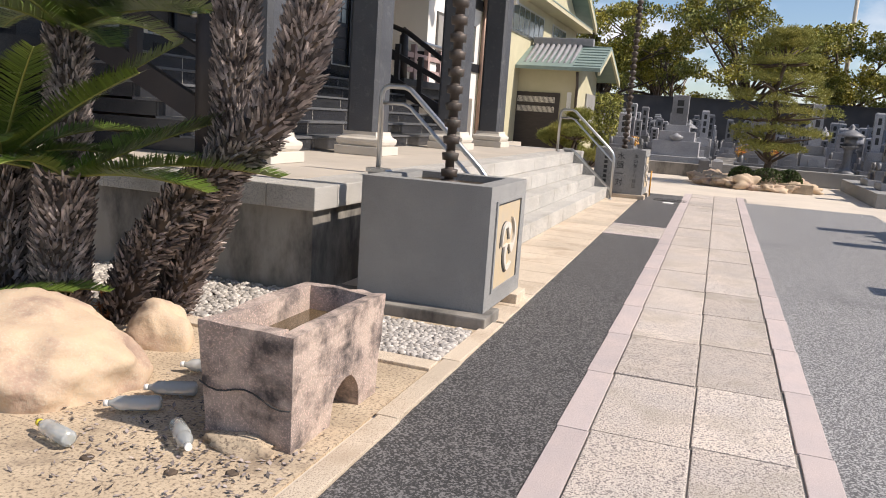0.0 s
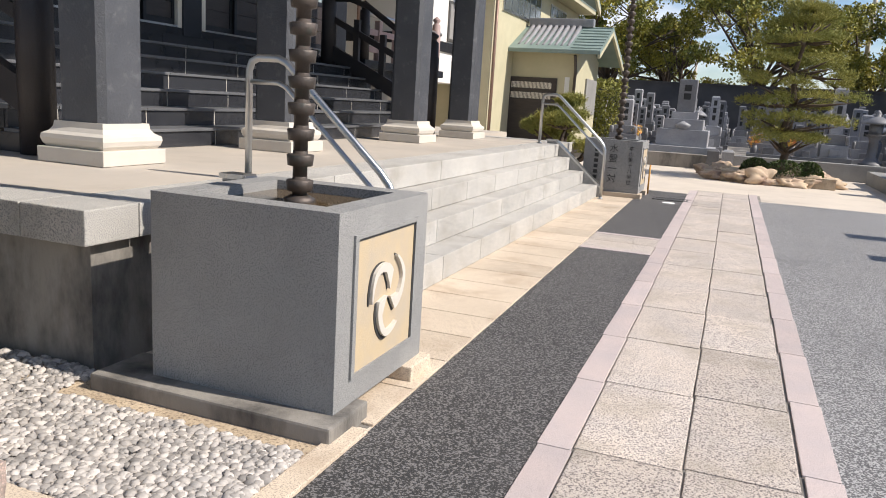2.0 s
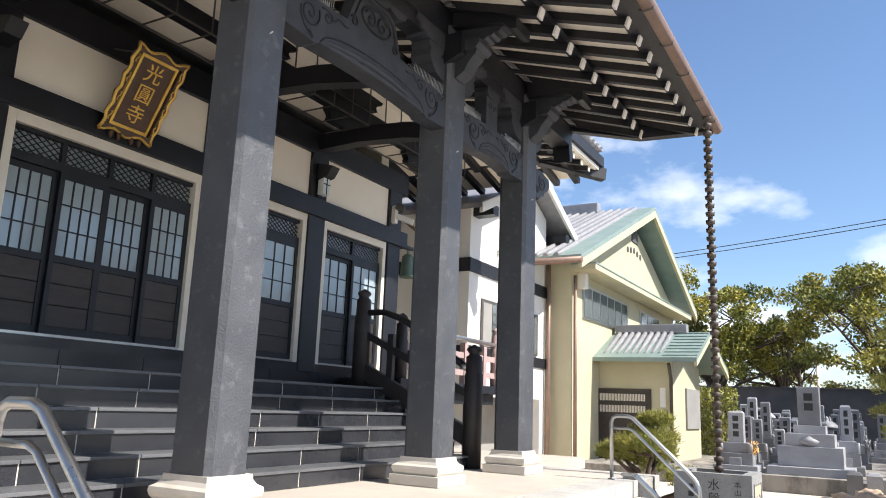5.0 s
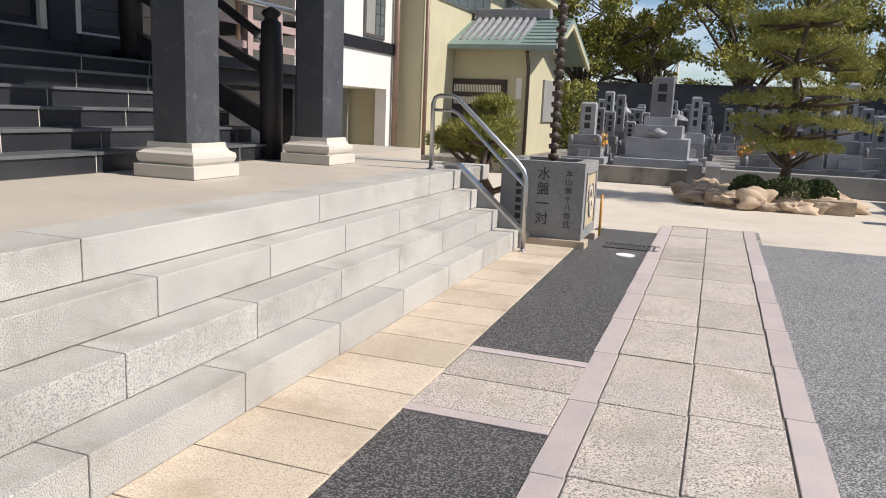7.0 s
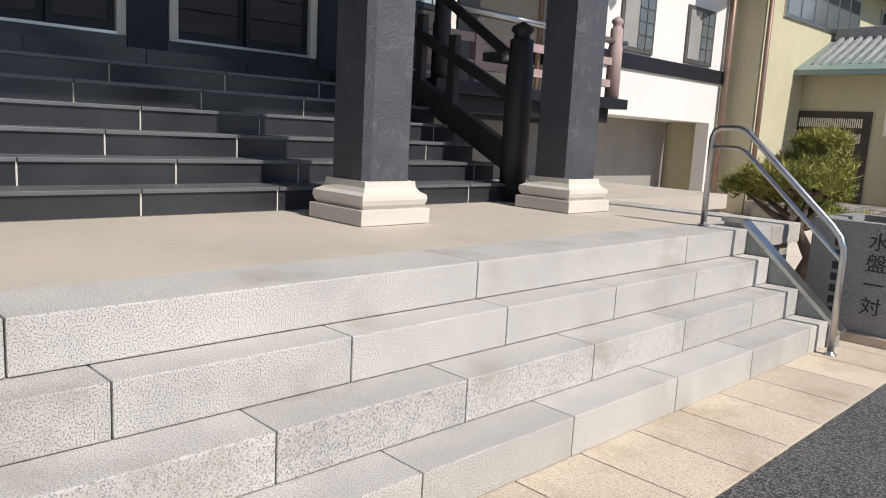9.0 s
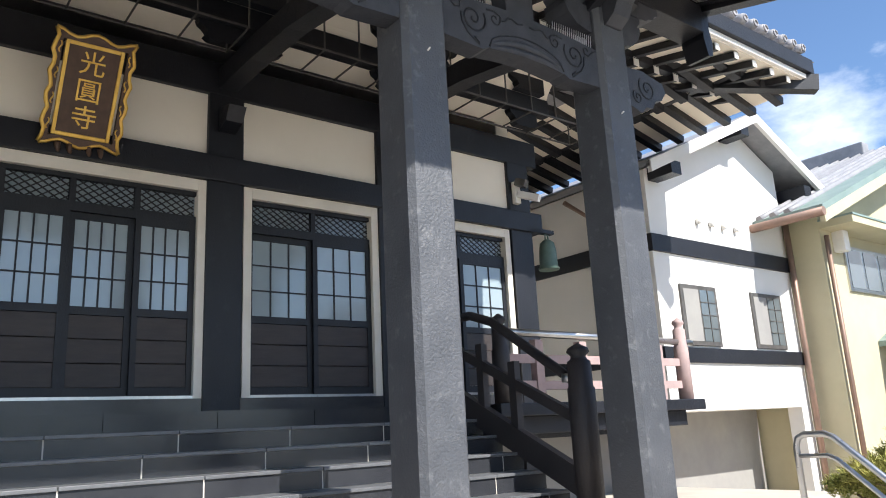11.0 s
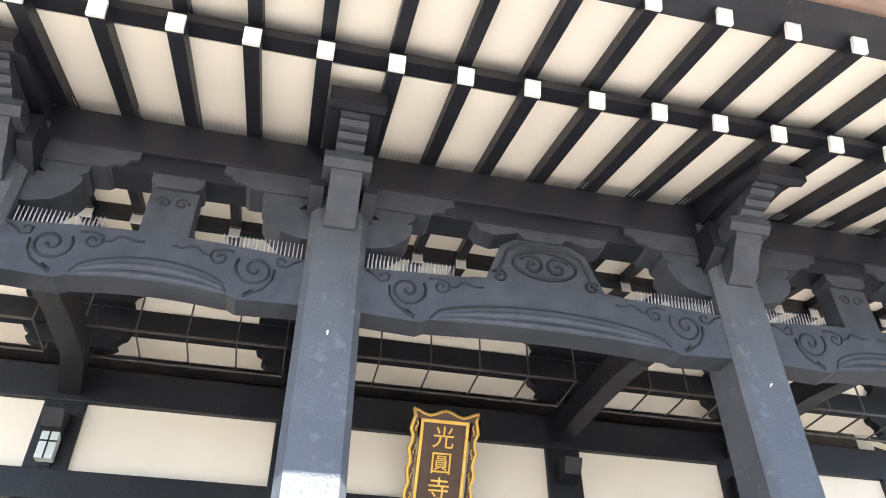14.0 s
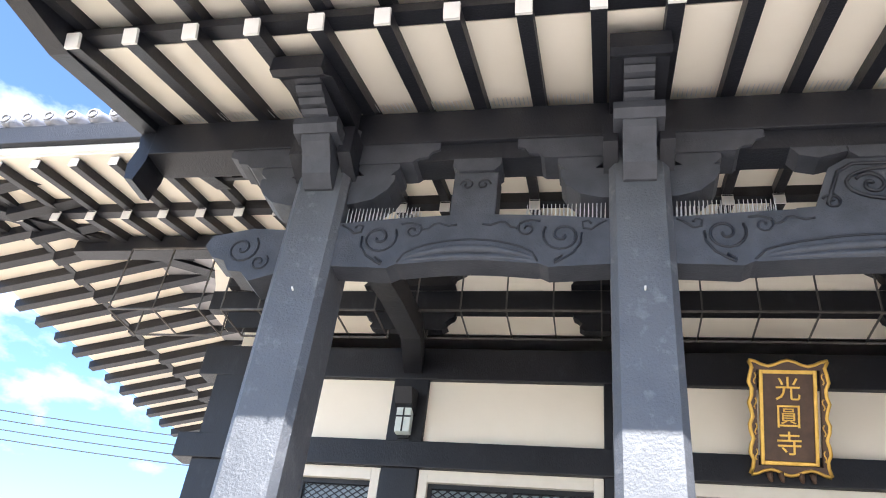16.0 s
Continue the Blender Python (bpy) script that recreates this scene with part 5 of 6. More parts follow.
for y0, z0, y1, z1 in ((26.8, 3.05, 28.9, 3.95), (28.9, 3.95, 31.9, 2.95)):
    part("roof_slope", prism(bmesh.new(), [(y0, z0), (y1, z1), (y1, z1 + 0.12), (y0, z0 + 0.12)], "x", hx + 0.01, -4.35), M_GREEN, porch, "green metal roof edge")
    bm = bmesh.new()
    for k in range(9):
        tube(bm, [(hx + 0.25 + k * 0.2, y0 + 0.35 + (y1 - y0 - 0.35) * j / 8, z0 + 0.15 + (z1 - z0) * (j + 0.4) / 8.4) for j in range(9)], [0.075 if j % 2 else 0.09 for j in range(9)], 6)
    tagged(part("roof_tiles", bm, M_TILE, porch, "grey clay tiles"), kind="stuff")
    for k in range(8):
        t = (k + 0.5) / 8
        part("seam", B(hx + 2.0, -4.36, y0 + (y1 - y0) * t - 0.012, y0 + (y1 - y0) * t + 0.012, z0 + (z1 - z0) * t + 0.12, z0 + (z1 - z0) * t + 0.145), M_GREEN, porch)
    part("barge_board", prism(bmesh.new(), [(y0, z0 - 0.12), (y1, z1 - 0.14), (y1, z1), (y0, z0)], "x", -4.42, -4.34), M_YELLOW, porch)
part("ridge", B(hx + 0.1, -5.0, 28.75, 29.05, 4.05, 4.32, 0.03), M_TILE, porch)
part("gable_wall", prism(bmesh.new(), [(27.4, 3.05), (31.2, 3.05), (28.9, 3.9)], "x", -5.4, -5.16), M_YELLOW, porch)
dr = part("lattice_door", B(-7.55, -5.75, py0 - 0.05, py0 + 0.02, 0.05, 2.3), M_DARKWOOD, porch, "brown lattice sliding door")
for k in range(30):
    for z in (2.05, 1.72):
        part("lattice_slat", B(-7.25 + k * 0.045, -7.225 + k * 0.045, py0 - 0.062, py0 - 0.052, z - 0.10, z + 0.10), M_WOODWHITE, dr)
part("shutter", B(px1, px1 + 0.06, 29.0, 30.9, 1.2, 2.4, 0.01), M_SHADEWALL, porch, "grey wooden shutter")
part("downpipe", tube(bmesh.new(), [(px1 + 0.02, py0 - 0.5, 3.0), (px1 - 0.02, py0 - 0.08, 2.6), (px1 - 0.02, py0 - 0.08, 0)], 0.05, 8), M_BRONZE, porch)
part("sign_plate", B(px1 - 0.35, px1 - 0.2, py0 - 0.02, py0 + 0.0, 1.8, 2.35), M_TIP, porch)


# ---- cemetery ----
def grave(name, label, group, w, h, lantern=False):
    g = thing(name, label, "gravestone" if not lantern else "stone lantern", group, (0, 0, -5))
    if lantern:
        part("base", lathe(bmesh.new(), [(0.3, 0), (0.3, 0.12), (0.2, 0.16), (0.13, 0.3), (0.12, 0.75), (0.2, 0.85), (0.27, 0.9)], 6), M_GRAVE, g)
        part("fire_box", lathe(bmesh.new(), [(0.17, 0.9), (0.17, 1.16)], 6), M_GRAVE, g)
        part("cap", lathe(bmesh.new(), [(0.4, 1.16), (0.38, 1.22), (0.16, 1.34), (0.07, 1.38), (0.08, 1.46), (0.01, 1.54)], 6), M_GRAVE, g)
        return g
    part("foundation", B(-w * 1.5, w * 1.5, -w * 1.6, w * 1.6, 0, 0.18, 0.01), M_GRAVE, g)
    part("lower_stone", B(-w * 1.15, w * 1.15, -w * 1.15, w * 1.15, 0.18, 0.46, 0.012), M_GRAVE, g)
    part("upper_stone", B(-w * 0.85, w * 0.85, -w * 0.85, w * 0.85, 0.46, 0.70, 0.012), M_GRAVE, g)
    part("pillar", lathe(bmesh.new(), [(w * 0.52, 0.70), (w * 0.52, 0.70 + h), (w * 0.40, 0.74 + h)], square=True), M_GRAVE, g)
    for k in range(3):
        part("engraved_mark", B(-w * 0.2, w * 0.2, -w * 0.535, -w * 0.5, 0.70 + h * (0.72 - k * 0.26), 0.70 + h * (0.9 - k * 0.26)), M_INK_SHADE, g)
    for s in (-1, 1):
        part("flower_vase", lathe(bmesh.new(), [(0.05, 0.46), (0.06, 0.6), (0.05, 0.68)], 6, (s * w * 1.0, -w * 0.95, 0)), M_GRAVE, g)
    part("incense_block", B(-w * 0.4, w * 0.4, -w * 1.35, -w * 1.18, 0.18, 0.36, 0.01), M_GRAVE, g)
    return g


G = [grave("gravestone", "grey granite family grave with stepped bases and engraved pillar", "graves", 0.34, 0.72),
     grave("gravestone", "tall grey granite grave pillar on stepped bases", "graves", 0.36, 1.0),
     grave("gravestone", "small weathered granite grave pillar on stepped bases", "graves", 0.27, 0.55),
     grave("stone_lantern", "weathered granite lantern among the graves", "grave lanterns", 0, 0, True)]
rng = random.Random(7)
slots = []
for r in range(12):
    y = 25.9 + r * 1.55
    for k in range(21):
        x = -7.2 + k * 0.80 + rng.uniform(-0.1, 0.1)
        if y < 33 and x < -3.6:
            continue
        if abs(x + 0.2) < 0.45 and r < 6:
            continue
        if r == 0 and -2.6 < x < -0.7:
            continue
        slots.append((x, y + rng.uniform(-0.15, 0.15), 0.30))
for r in range(9):
    for k in range(6):
        y = 8.9 + r * 1.65
        if y < 14.0 or y > 19.2:
            slots.append((3.75 + k * 1.15, y + rng.uniform(-0.1, 0.1), 0.30))
first = {}
for x, y, z in slots:
    i = rng.choice((0, 0, 0, 1, 1, 2, 2, 3)) if y > 25 else rng.choice((0, 0, 1, 1, 3))
    m = pose(x, y, z, 0, 0, (0 if y > 25 else -90) + rng.uniform(-2, 2)) @ Matrix.Diagonal((*([rng.uniform(0.62, 0.86)] * 2 if y > 25 else [rng.uniform(0.9, 1.1)] * 2), rng.uniform(0.78, 1.2), 1))
    if i not in first:
        first[i] = True
        G[i].matrix_basis = m
        G[i].scale = (1, 1, 1)
    else:
        copy_thing(G[i], m)
big = thing("grand_grave", "tall grey granite monument grave on broad stepped bases", "gravestone", at=(-1.62, 26.6, 0.3))
part("foundation", B(-0.95, 0.95, -0.9, 0.9, 0, 0.2, 0.012), M_GRAVE, big)
part("lower_stone", B(-0.72, 0.72, -0.6, 0.7, 0.2, 0.68, 0.012), M_GRAVE, big)
part("upper_stone", B(-0.55, 0.55, -0.5, 0.5, 0.68, 0.98, 0.012), M_GRAVE, big)
part("pillar_base", B(-0.36, 0.36, -0.34, 0.34, 0.98, 1.18, 0.012), M_GRAVE, big)
part("pillar", B(-0.25, 0.25, -0.22, 0.22, 1.18, 2.12, 0.02), M_GRAVE, big)
part("incense_burner", lathe(bmesh.new(), [(0.1, 0.68), (0.2, 0.75), (0.24, 0.82), (0.1, 0.88), (0.05, 0.93)], 10, (0, -0.45, 0)), M_GRAVE, big)
for k in range(2):
    part("engraved_mark", B(-0.1, 0.1, -0.226, -0.2, 1.78 - k * 0.24, 1.96 - k * 0.24), M_INK_SHADE, big)
solid("cemetery_terrace", B(-7.2, 14, 24.85, 46, -0.1, 0.30), M_OLDWALL, "raised grey terrace under the graves", "terrace", kind="structure")
solid("cemetery_kerb", B(-3.8, -0.55, 24.5, 24.84, -0.1, 0.36, 0.015), M_OLDWALL, "mossy stained stone kerb of the cemetery", "kerb", kind="structure")
solid("cemetery_kerb", B(-0.2, 14, 24.5, 24.84, -0.1, 0.42, 0.015), M_PLANTER, "grey stone kerb of the cemetery", "kerb", kind="structure")
for a, b in ((6.8, 14.3), (18.9, 24.2)):
    solid("cemetery_terrace", B(3.0, 14, a, b, -0.1, 0.30), M_PLANTER, "raised grey terrace under the side graves", "terrace", kind="structure")
for k in range(4):
    y = 7.25 + k * 1.8
    f = thing("grave_fence", "low grey granite fence of short posts on a kerb", "stone fence", "grave plot fences", (2.85, y, 0))
    part("kerb_stone", B(-0.14, 0.14, 0, 1.5, -0.02, 0.42, 0.015), M_GRAVE, f)
    for j in range(3):
        part("fence_post", lathe(bmesh.new(), [(0.085, 0.42), (0.085, 0.78), (0.05, 0.85)], square=True, at=(0, 0.12 + j * 0.62, 0)), M_GRAVE, f)
    part("fence_rail", B(-0.05, 0.05, 0.05, 1.45, 0.58, 0.68), M_GRAVE, f)
for k, x in enumerate((-0.38, -0.75)):
    t = thing("gate_post", "short rounded grey granite gate post", "stone post", "cemetery gate posts", (x + 0.1, 24.3, 0))
    part("post", lathe(bmesh.new(), [(0.15, -0.01), (0.15, 0.5), (0.1, 0.56)], square=True), M_GRAVE, t)
solid("boundary_wall", B(-26, 40, 46.2, 46.5, -0.1, 3.05), M_WALLDARK, "dark boundary wall behind the cemetery", "wall", kind="structure")
solid("boundary_wall_cap", B(-26, 40, 46.1, 46.6, 3.05, 3.12), M_WALLDARK, "dark coping on the boundary wall", "wall", kind="structure")
# white house beyond the side graves
wh = thing("white_house", "white plastered house with a tiled roof beyond the graves", "house")
part("wall", B(9.5, 18, 27, 44, -0.01, 5.4), M_WHITE, wh)
part("dark_skirt", B(9.42, 9.5, 27, 44, -0.01, 2.4), M_WALLDARK, wh)
part("roof", prism(bmesh.new(), [(8.6, 5.2), (13.7, 7.6), (18.8, 5.2), (18.8, 5.4), (13.7, 7.85), (8.6, 5.4)], "y", 26.2, 44.5), M_TILE, wh)
for y in (28.5, 32, 36):
    w = part("window", B(9.4, 9.5, y, y + 1.4, 3.4, 4.5, 0.01), M_STEEL, wh)
    part("pane", B(9.38, 9.41, y + 0.08, y + 1.32, 3.48, 4.42), M_PANE, w)
flowers = [(-2.9, 25.6), (0.35, 25.5), (1.4, 26.9), (-0.9, 27.5), (-3.1, 27.0)]
for x, y in flowers:
    f = thing("flower_bunch", "bunch of orange and yellow grave flowers in a stone vase", "flowers", "grave flowers", (x, y, 0.3))
    part("vase", lathe(bmesh.new(), [(0.09, 0), (0.1, 0.3), (0.07, 0.42)], 8), M_GRAVE, f)
    V, F = tufts(160, lambda r: (Vector((r.gauss(0, 0.07), r.gauss(0, 0.07), 0.52 + r.gauss(0, 0.07))), Vector((0, 0, 1))), lambda r: r.uniform(0.04, 0.09), 0.5, 0.8, 3)
    ob = raw("blossoms", V, F, M_FLOWER, f)


# ---- trees and plants ----
def crown_tufts(centres, n, size, seed, width=0.5, flat=0.7):
    def where(r):
        c, rad = r.choice(centres)
        d = Vector((r.gauss(0, 1), r.gauss(0, 1), r.gauss(0, 1))).normalized()
        return Vector(c) + Vector((d.x, d.y, d.z * flat)) * rad * (r.random() ** 0.4), d
    return tufts(n, where, size, 0.5, width, seed)


def broad_tree(x, y, h, r, seed, n=9000, bare=0.3):
    t = thing("broadleaf_tree", "tall broadleaf tree with yellowing olive crown and open limbs", "tree", "trees behind the cemetery", (x, y, 0))
    g = random.Random(seed)
    bm = bmesh.new()
    tube(bm, [(0, 0, -0.1), (0.1, 0, h * 0.2), (0.0, 0.1, h * 0.42)], [0.32, 0.26, 0.2], 8)
    tips = []
    for k in range(16):
        a = k * 2.4 + g.uniform(-0.4, 0.4)
        z0 = h * g.uniform(0.16, 0.42)
        e = Vector((math.cos(a) * r * g.uniform(0.45, 0.95), math.sin(a) * r * g.uniform(0.45, 0.95), h * g.uniform(0.36, 0.97)))
        e.x, e.y = e.x * (1.15 - 0.5 * abs(e.z / h - 0.6)), e.y * (1.15 - 0.5 * abs(e.z / h - 0.6))
        mid = Vector((e.x * 0.4, e.y * 0.4, z0 + (e.z - z0) * 0.55)) + Vector((g.uniform(-0.3, 0.3), g.uniform(-0.3, 0.3), 0))
        tube(bm, [(0.03, 0.03, z0), mid, e], [0.13, 0.08, 0.03], 6)
        tips.append(e)
        for j in range(3):
            q = mid + (e - mid) * g.uniform(0.2, 0.9)
            e2 = q + Vector((g.gauss(0, 1), g.gauss(0, 1), g.uniform(0.2, 1.2))) * r * 0.25
            tube(bm, [q, (q + e2) / 2 + Vector((0, 0, 0.1)), e2], [0.05, 0.035, 0.015], 5)
            tips.append(e2)
    part("trunk", bm, M_BARK, t, "grey-brown bark")
    centres = [(p + Vector((g.gauss(0, 0.3), g.gauss(0, 0.3), 0.1)), r * g.uniform(0.10, 0.21)) for p in tips for _ in (0, 1)]
    V, F = crown_tufts(centres, n, lambda q: q.uniform(0.10, 0.25), seed, 0.6, 0.75)
    raw("crown", V, F, M_LEAF, t)
    return t


broad_tree(-8.0, 50, 9.6, 3.9, 11, 22500)
broad_tree(-4.9, 54, 8.6, 3.0, 12, 16875)
broad_tree(0.6, 50, 10.6, 4.6, 13, 27000)
broad_tree(6.2, 52, 8.2, 3.6, 14, 16875)
broad_tree(11.0, 50, 8.4, 3.6, 15, 16875)
bare = thing("bare_tree", "leafless grey tree with forked branches behind the wall", "tree", at=(-3.6, 49, 0))
bm = bmesh.new()
g = random.Random(5)
tube(bm, [(0, 0, 0), (0.05, 0, 3.2), (0, 0, 4.0)], [0.16, 0.13, 0.1], 6)
for k in range(14):
    a, z = k * 2.4, 2.8 + k * 0.12
    e = Vector((math.cos(a) * g.uniform(0.5, 1.2), math.sin(a) * 0.9, z + g.uniform(0.9, 2.0)))
    tube(bm, [(0, 0, z), (e.x * 0.5, e.y * 0.5, z + 0.4), e], [0.06, 0.04, 0.012], 5)
part("trunk", bm, M_BARK, bare)


def pine(name, label, at, h, pads, seed, trunk, n, group=""):
    t = thing(name, label, "pine tree", group, at)
    g = random.Random(seed)
    bm = bmesh.new()
    tube(bm, trunk, [0.10 - 0.07 * k / (len(trunk) - 1) for k in range(len(trunk))], 8)
    for c, r in pads:
        z = max(0.2, c[2] - 0.25)
        k = min(range(len(trunk)), key=lambda i: abs(trunk[i][2] - z))
        b = Vector(trunk[k])
        mid = (b + Vector(c)) / 2 + Vector((g.uniform(-0.1, 0.1), g.uniform(-0.1, 0.1), -0.06))
        tube(bm, [b, mid, Vector(c) - Vector((0, 0, 0.06))], [0.045, 0.035, 0.012], 6)
    part("trunk", bm, M_BARK, t, "rough brown bark")
    V, F = [], []
    for _ in range(n):
        c, r = g.choice(pads)
        a, q = g.uniform(0, 2 * math.pi), math.sqrt(g.random())
        p = Vector(c) + Vector((math.cos(a) * q * r, math.sin(a) * q * r, g.gauss(0, 0.05) + 0.10 * r * (1 - q * q) * g.random() * 3))
        for _k in range(7):
            d = Vector((g.gauss(0, 0.7), g.gauss(0, 0.7), g.uniform(0.1, 1.3))).normalized()
            s = d.cross(Vector((g.gauss(0, 1), g.gauss(0, 1), g.gauss(0, 1)))).normalized() * 0.006
            L = g.uniform(0.07, 0.13)
            i = len(V)
            V += [p - s, p + s, p + d * L]
            F.append((i, i + 1, i + 2))
    raw("needles", V, F, M_NEEDLE, t)
    return t


g = random.Random(3)
pads = []
for k, (z, r) in enumerate(((0.75, 1.0), (1.15, 1.2), (1.6, 1.25), (2.05, 1.2), (2.5, 1.15), (2.95, 0.95), (3.35, 0.7), (3.65, 0.4))):
    for j in range(6):
        a = j * 1.05 + k * 0.5
        q = r * g.uniform(0.35, 0.95)
        pads.append(((0.15 + math.cos(a) * q, math.sin(a) * q * 0.8, z + g.uniform(-0.12, 0.12)), g.uniform(0.28, 0.46)))
pine("garden_pine", "cloud-pruned garden pine with layered olive needle pads", (0.85, 22.1, 0.25), 3.6, pads, 21, [(0, 0, -0.3), (0.12, 0, 0.4), (-0.02, 0.05, 0.9), (0.15, 0, 1.5), (0.05, 0, 2.2), (0.18, 0, 2.9), (0.1, 0, 3.6)], 7500)
pads = [((math.cos(k * 1.1) * q, math.sin(k * 1.1) * q, 0.5 + 0.12 * (k % 6) + (0.25 if q < 0.35 else 0)), 0.26) for k, q in enumerate([0.5, 0.25, 0.6, 0.1, 0.55, 0.35, 0.62, 0.2, 0.5, 0.4, 0.6, 0.15, 0.45, 0.58, 0.3, 0.55, 0.6, 0.05])]
pine("low_pine", "low rounded yellow-green pine shrub beside the platform", (-3.3, 17.6, 0.0), 1.5, [((c[0] * 1.15, c[1] * 1.15, c[2] + 0.15), r) for c, r in pads], 22, [(0, 0, -0.05), (0.1, 0.05, 0.3), (-0.05, 0, 0.6), (0.05, 0, 1.0)], 4200)
# rock ring round the pine
isl = solid("pine_bed", B(-0.35, 2.0, 21.1, 23.2, -0.1, 0.22), M_SOIL, "sandy raised soil inside the ring of rocks", "soil", kind="structure")
g = random.Random(9)
for k in range(15):
    a = 2 * math.pi * k / 15
    c = (0.62 + math.cos(a) * 1.2, 22.1 + math.sin(a) * 1.1, 0.06)
    solid("border_rock", lump(bmesh.new(), c, (g.uniform(0.24, 0.4), g.uniform(0.2, 0.3), g.uniform(0.14, 0.24)), k * 3.1, 0.75, 4, -0.03), M_BOULDER, "pale rugged rock bordering the pine bed", "rock", "rocks round the pine")
for x, y, rx in ((0.35, 21.5, 0.3), (0.95, 21.35, 0.42), (1.45, 21.5, 0.3)):
    def where(r, x=x, y=y, rx=rx):
        d = Vector((r.gauss(0, 1), r.gauss(0, 1), abs(r.gauss(0, 1)))).normalized()
        return Vector((d.x * rx, d.y * rx * 0.8, 0.22 + d.z * 0.3)) * 1.0, d
    sh = thing("clipped_shrub", "small dark clipped evergreen shrub in the pine bed", "shrub", "clipped shrubs", (x, y, 0))
    V, F = tufts(1800, where, lambda r: r.uniform(0.03, 0.07), 0.6, 0.6, 4)
    raw("leaves", V, F, M_SHRUB, sh)
    part("stem", lump(bmesh.new(), (0, 0, 0.25), (rx * 0.9, rx * 0.7, 0.28), 2, 0.1, 2), M_BARK, sh)
hb = thing("hedge", "yellow-green hedge beside the house corner", "hedge", at=(-5.6, 33.5, 0))
V, F = tufts(5000, lambda r: (Vector((r.uniform(-0.8, 1.2), r.uniform(-0.8, 0.8), r.uniform(0.2, 2.6))), Vector((0, 0, 1))), lambda r: r.uniform(0.08, 0.16), 0.4, 0.6, 6)
raw("leaves", V, F, M_NEEDLE, hb)


# ---- cycads beside the path ----
def cycad_trunk(t, path, r0, seed, orange=0):
    g = random.Random(seed)
    P = [Vector(p) for p in path]
    seg = [(b - a).length for a, b in zip(P, P[1:])]
    total = sum(seg)
    part("trunk_core", tube(bmesh.new(), P, r0 * 0.82, 10), M_BARK, t)
    V, F = [], []
    n = int(total * r0 * 8500)
    for _ in range(n):
        s = g.uniform(0, total)
        k = 0
        while k < len(seg) - 1 and s > seg[k]:
            s -= seg[k]
            k += 1
        d = (P[k + 1] - P[k]).normalized()
        c = P[k] + d * s
        q = Vector((g.gauss(0, 1), g.gauss(0, 1), g.gauss(0, 1)))
        o = (q - d * q.dot(d)).normalized()
        w = d.cross(o)
        base = c + o * r0 * 0.78
        tip = base + o * g.uniform(0.03, 0.06) + d * g.uniform(0.02, 0.085) + w * g.uniform(-0.02, 0.02)
        hw = g.uniform(0.009, 0.016)
        i = len(V)
        V += [base - w * hw, base + w * hw, tip + w * hw * 0.4, tip - w * hw * 0.4, base - d * 0.012 + o * 0.012, tip - d * 0.01]
        F += [(i, i + 1, i + 2, i + 3), (i, i + 3, i + 5, i + 4), (i + 1, i + 4, i + 5, i + 2)]
    sc = raw("leaf_bases", V, F, M_SCALE, t)
    sc["label"], sc["kind"] = "dark shaggy old leaf bases", "stuff"
    if orange:
        bm = bmesh.new()
        for _ in range(orange):
            a = g.uniform(0, 6.28)
            p = P[0] + Vector((math.cos(a) * r0, math.sin(a) * r0, g.uniform(0.05, 0.4)))
            for _k in range(14):
                e = p + Vector((g.gauss(0, 1), g.gauss(0, 1), g.gauss(0, 1))).normalized() * 0.05
                tube(bm, [p, e], [0.004, 0.001], 3, False)
        part("orange_tufts", bm, M_FRUIT, t, "orange-brown woolly offsets")


def frond(t, base, way, length, droop, seed, up=0.5):
    g = random.Random(seed)
    w = Vector(way).normalized()
    pts = []
    for k in range(13):
        s = k / 12
        pts.append(Vector(base) + w * length * s + Vector((0, 0, up * length * s - droop * length * s * s)))
    fr = part("leaf", tube(bmesh.new(), pts, [0.011 - 0.008 * k / 12 for k in range(13)], 5), M_RACHIS, t, "arching feathery leaf")
    V, F = [], []
    N = int(length * 85)
    for k in range(N):
        s = 0.08 + 0.92 * k / N
        j = min(int(s * 12), 11)
        p = pts[j].lerp(pts[j + 1], s * 12 - j)
        d = (pts[j + 1] - pts[j]).normalized()
        side = d.cross(Vector((0, 0, 1))).normalized()
        upv = side.cross(d)
        L = length * 0.19 * math.sin(math.pi * (0.12 + 0.80 * s)) + 0.02
        for sg in (-1, 1):
            o = (side * sg * 0.9 + d * 0.55 + upv * 0.30 + Vector((g.gauss(0, 0.04), g.gauss(0, 0.04), g.gauss(0, 0.04)))).normalized()
            i = len(V)
            V += [p - d * 0.005, p + d * 0.005, p + o * L * 0.6 + d * 0.007, p + o * L, p + o * L * 0.6 - d * 0.006]
            F += [(i, i + 1, i + 2, i + 3, i + 4)]
    raw("leaflets", V, F, M_FROND, fr)


def cycad(label, path, r, seed, fronds, orange=0):
    t = thing("cycad", label, "cycad palm", "cycads in the soil bed", (-0.015, -0.30, 0))
    cycad_trunk(t, path, r, seed, orange)
    top = Vector(path[-1])
    for k, (az, L, up, droop) in enumerate(fronds):
        a = radians(az)
        frond(t, top + Vector((0, 0, -0.02)), (math.cos(a), math.sin(a), 0.0), L, droop, seed * 17 + k, up)
    return t


ring = lambda n, L, up, dr, off=0: [(off + 360 * k / n + (k % 3) * 9, L * (1 - 0.08 * (k % 3)), up * (1 - 0.25 * (k % 2)), dr) for k in range(n)]
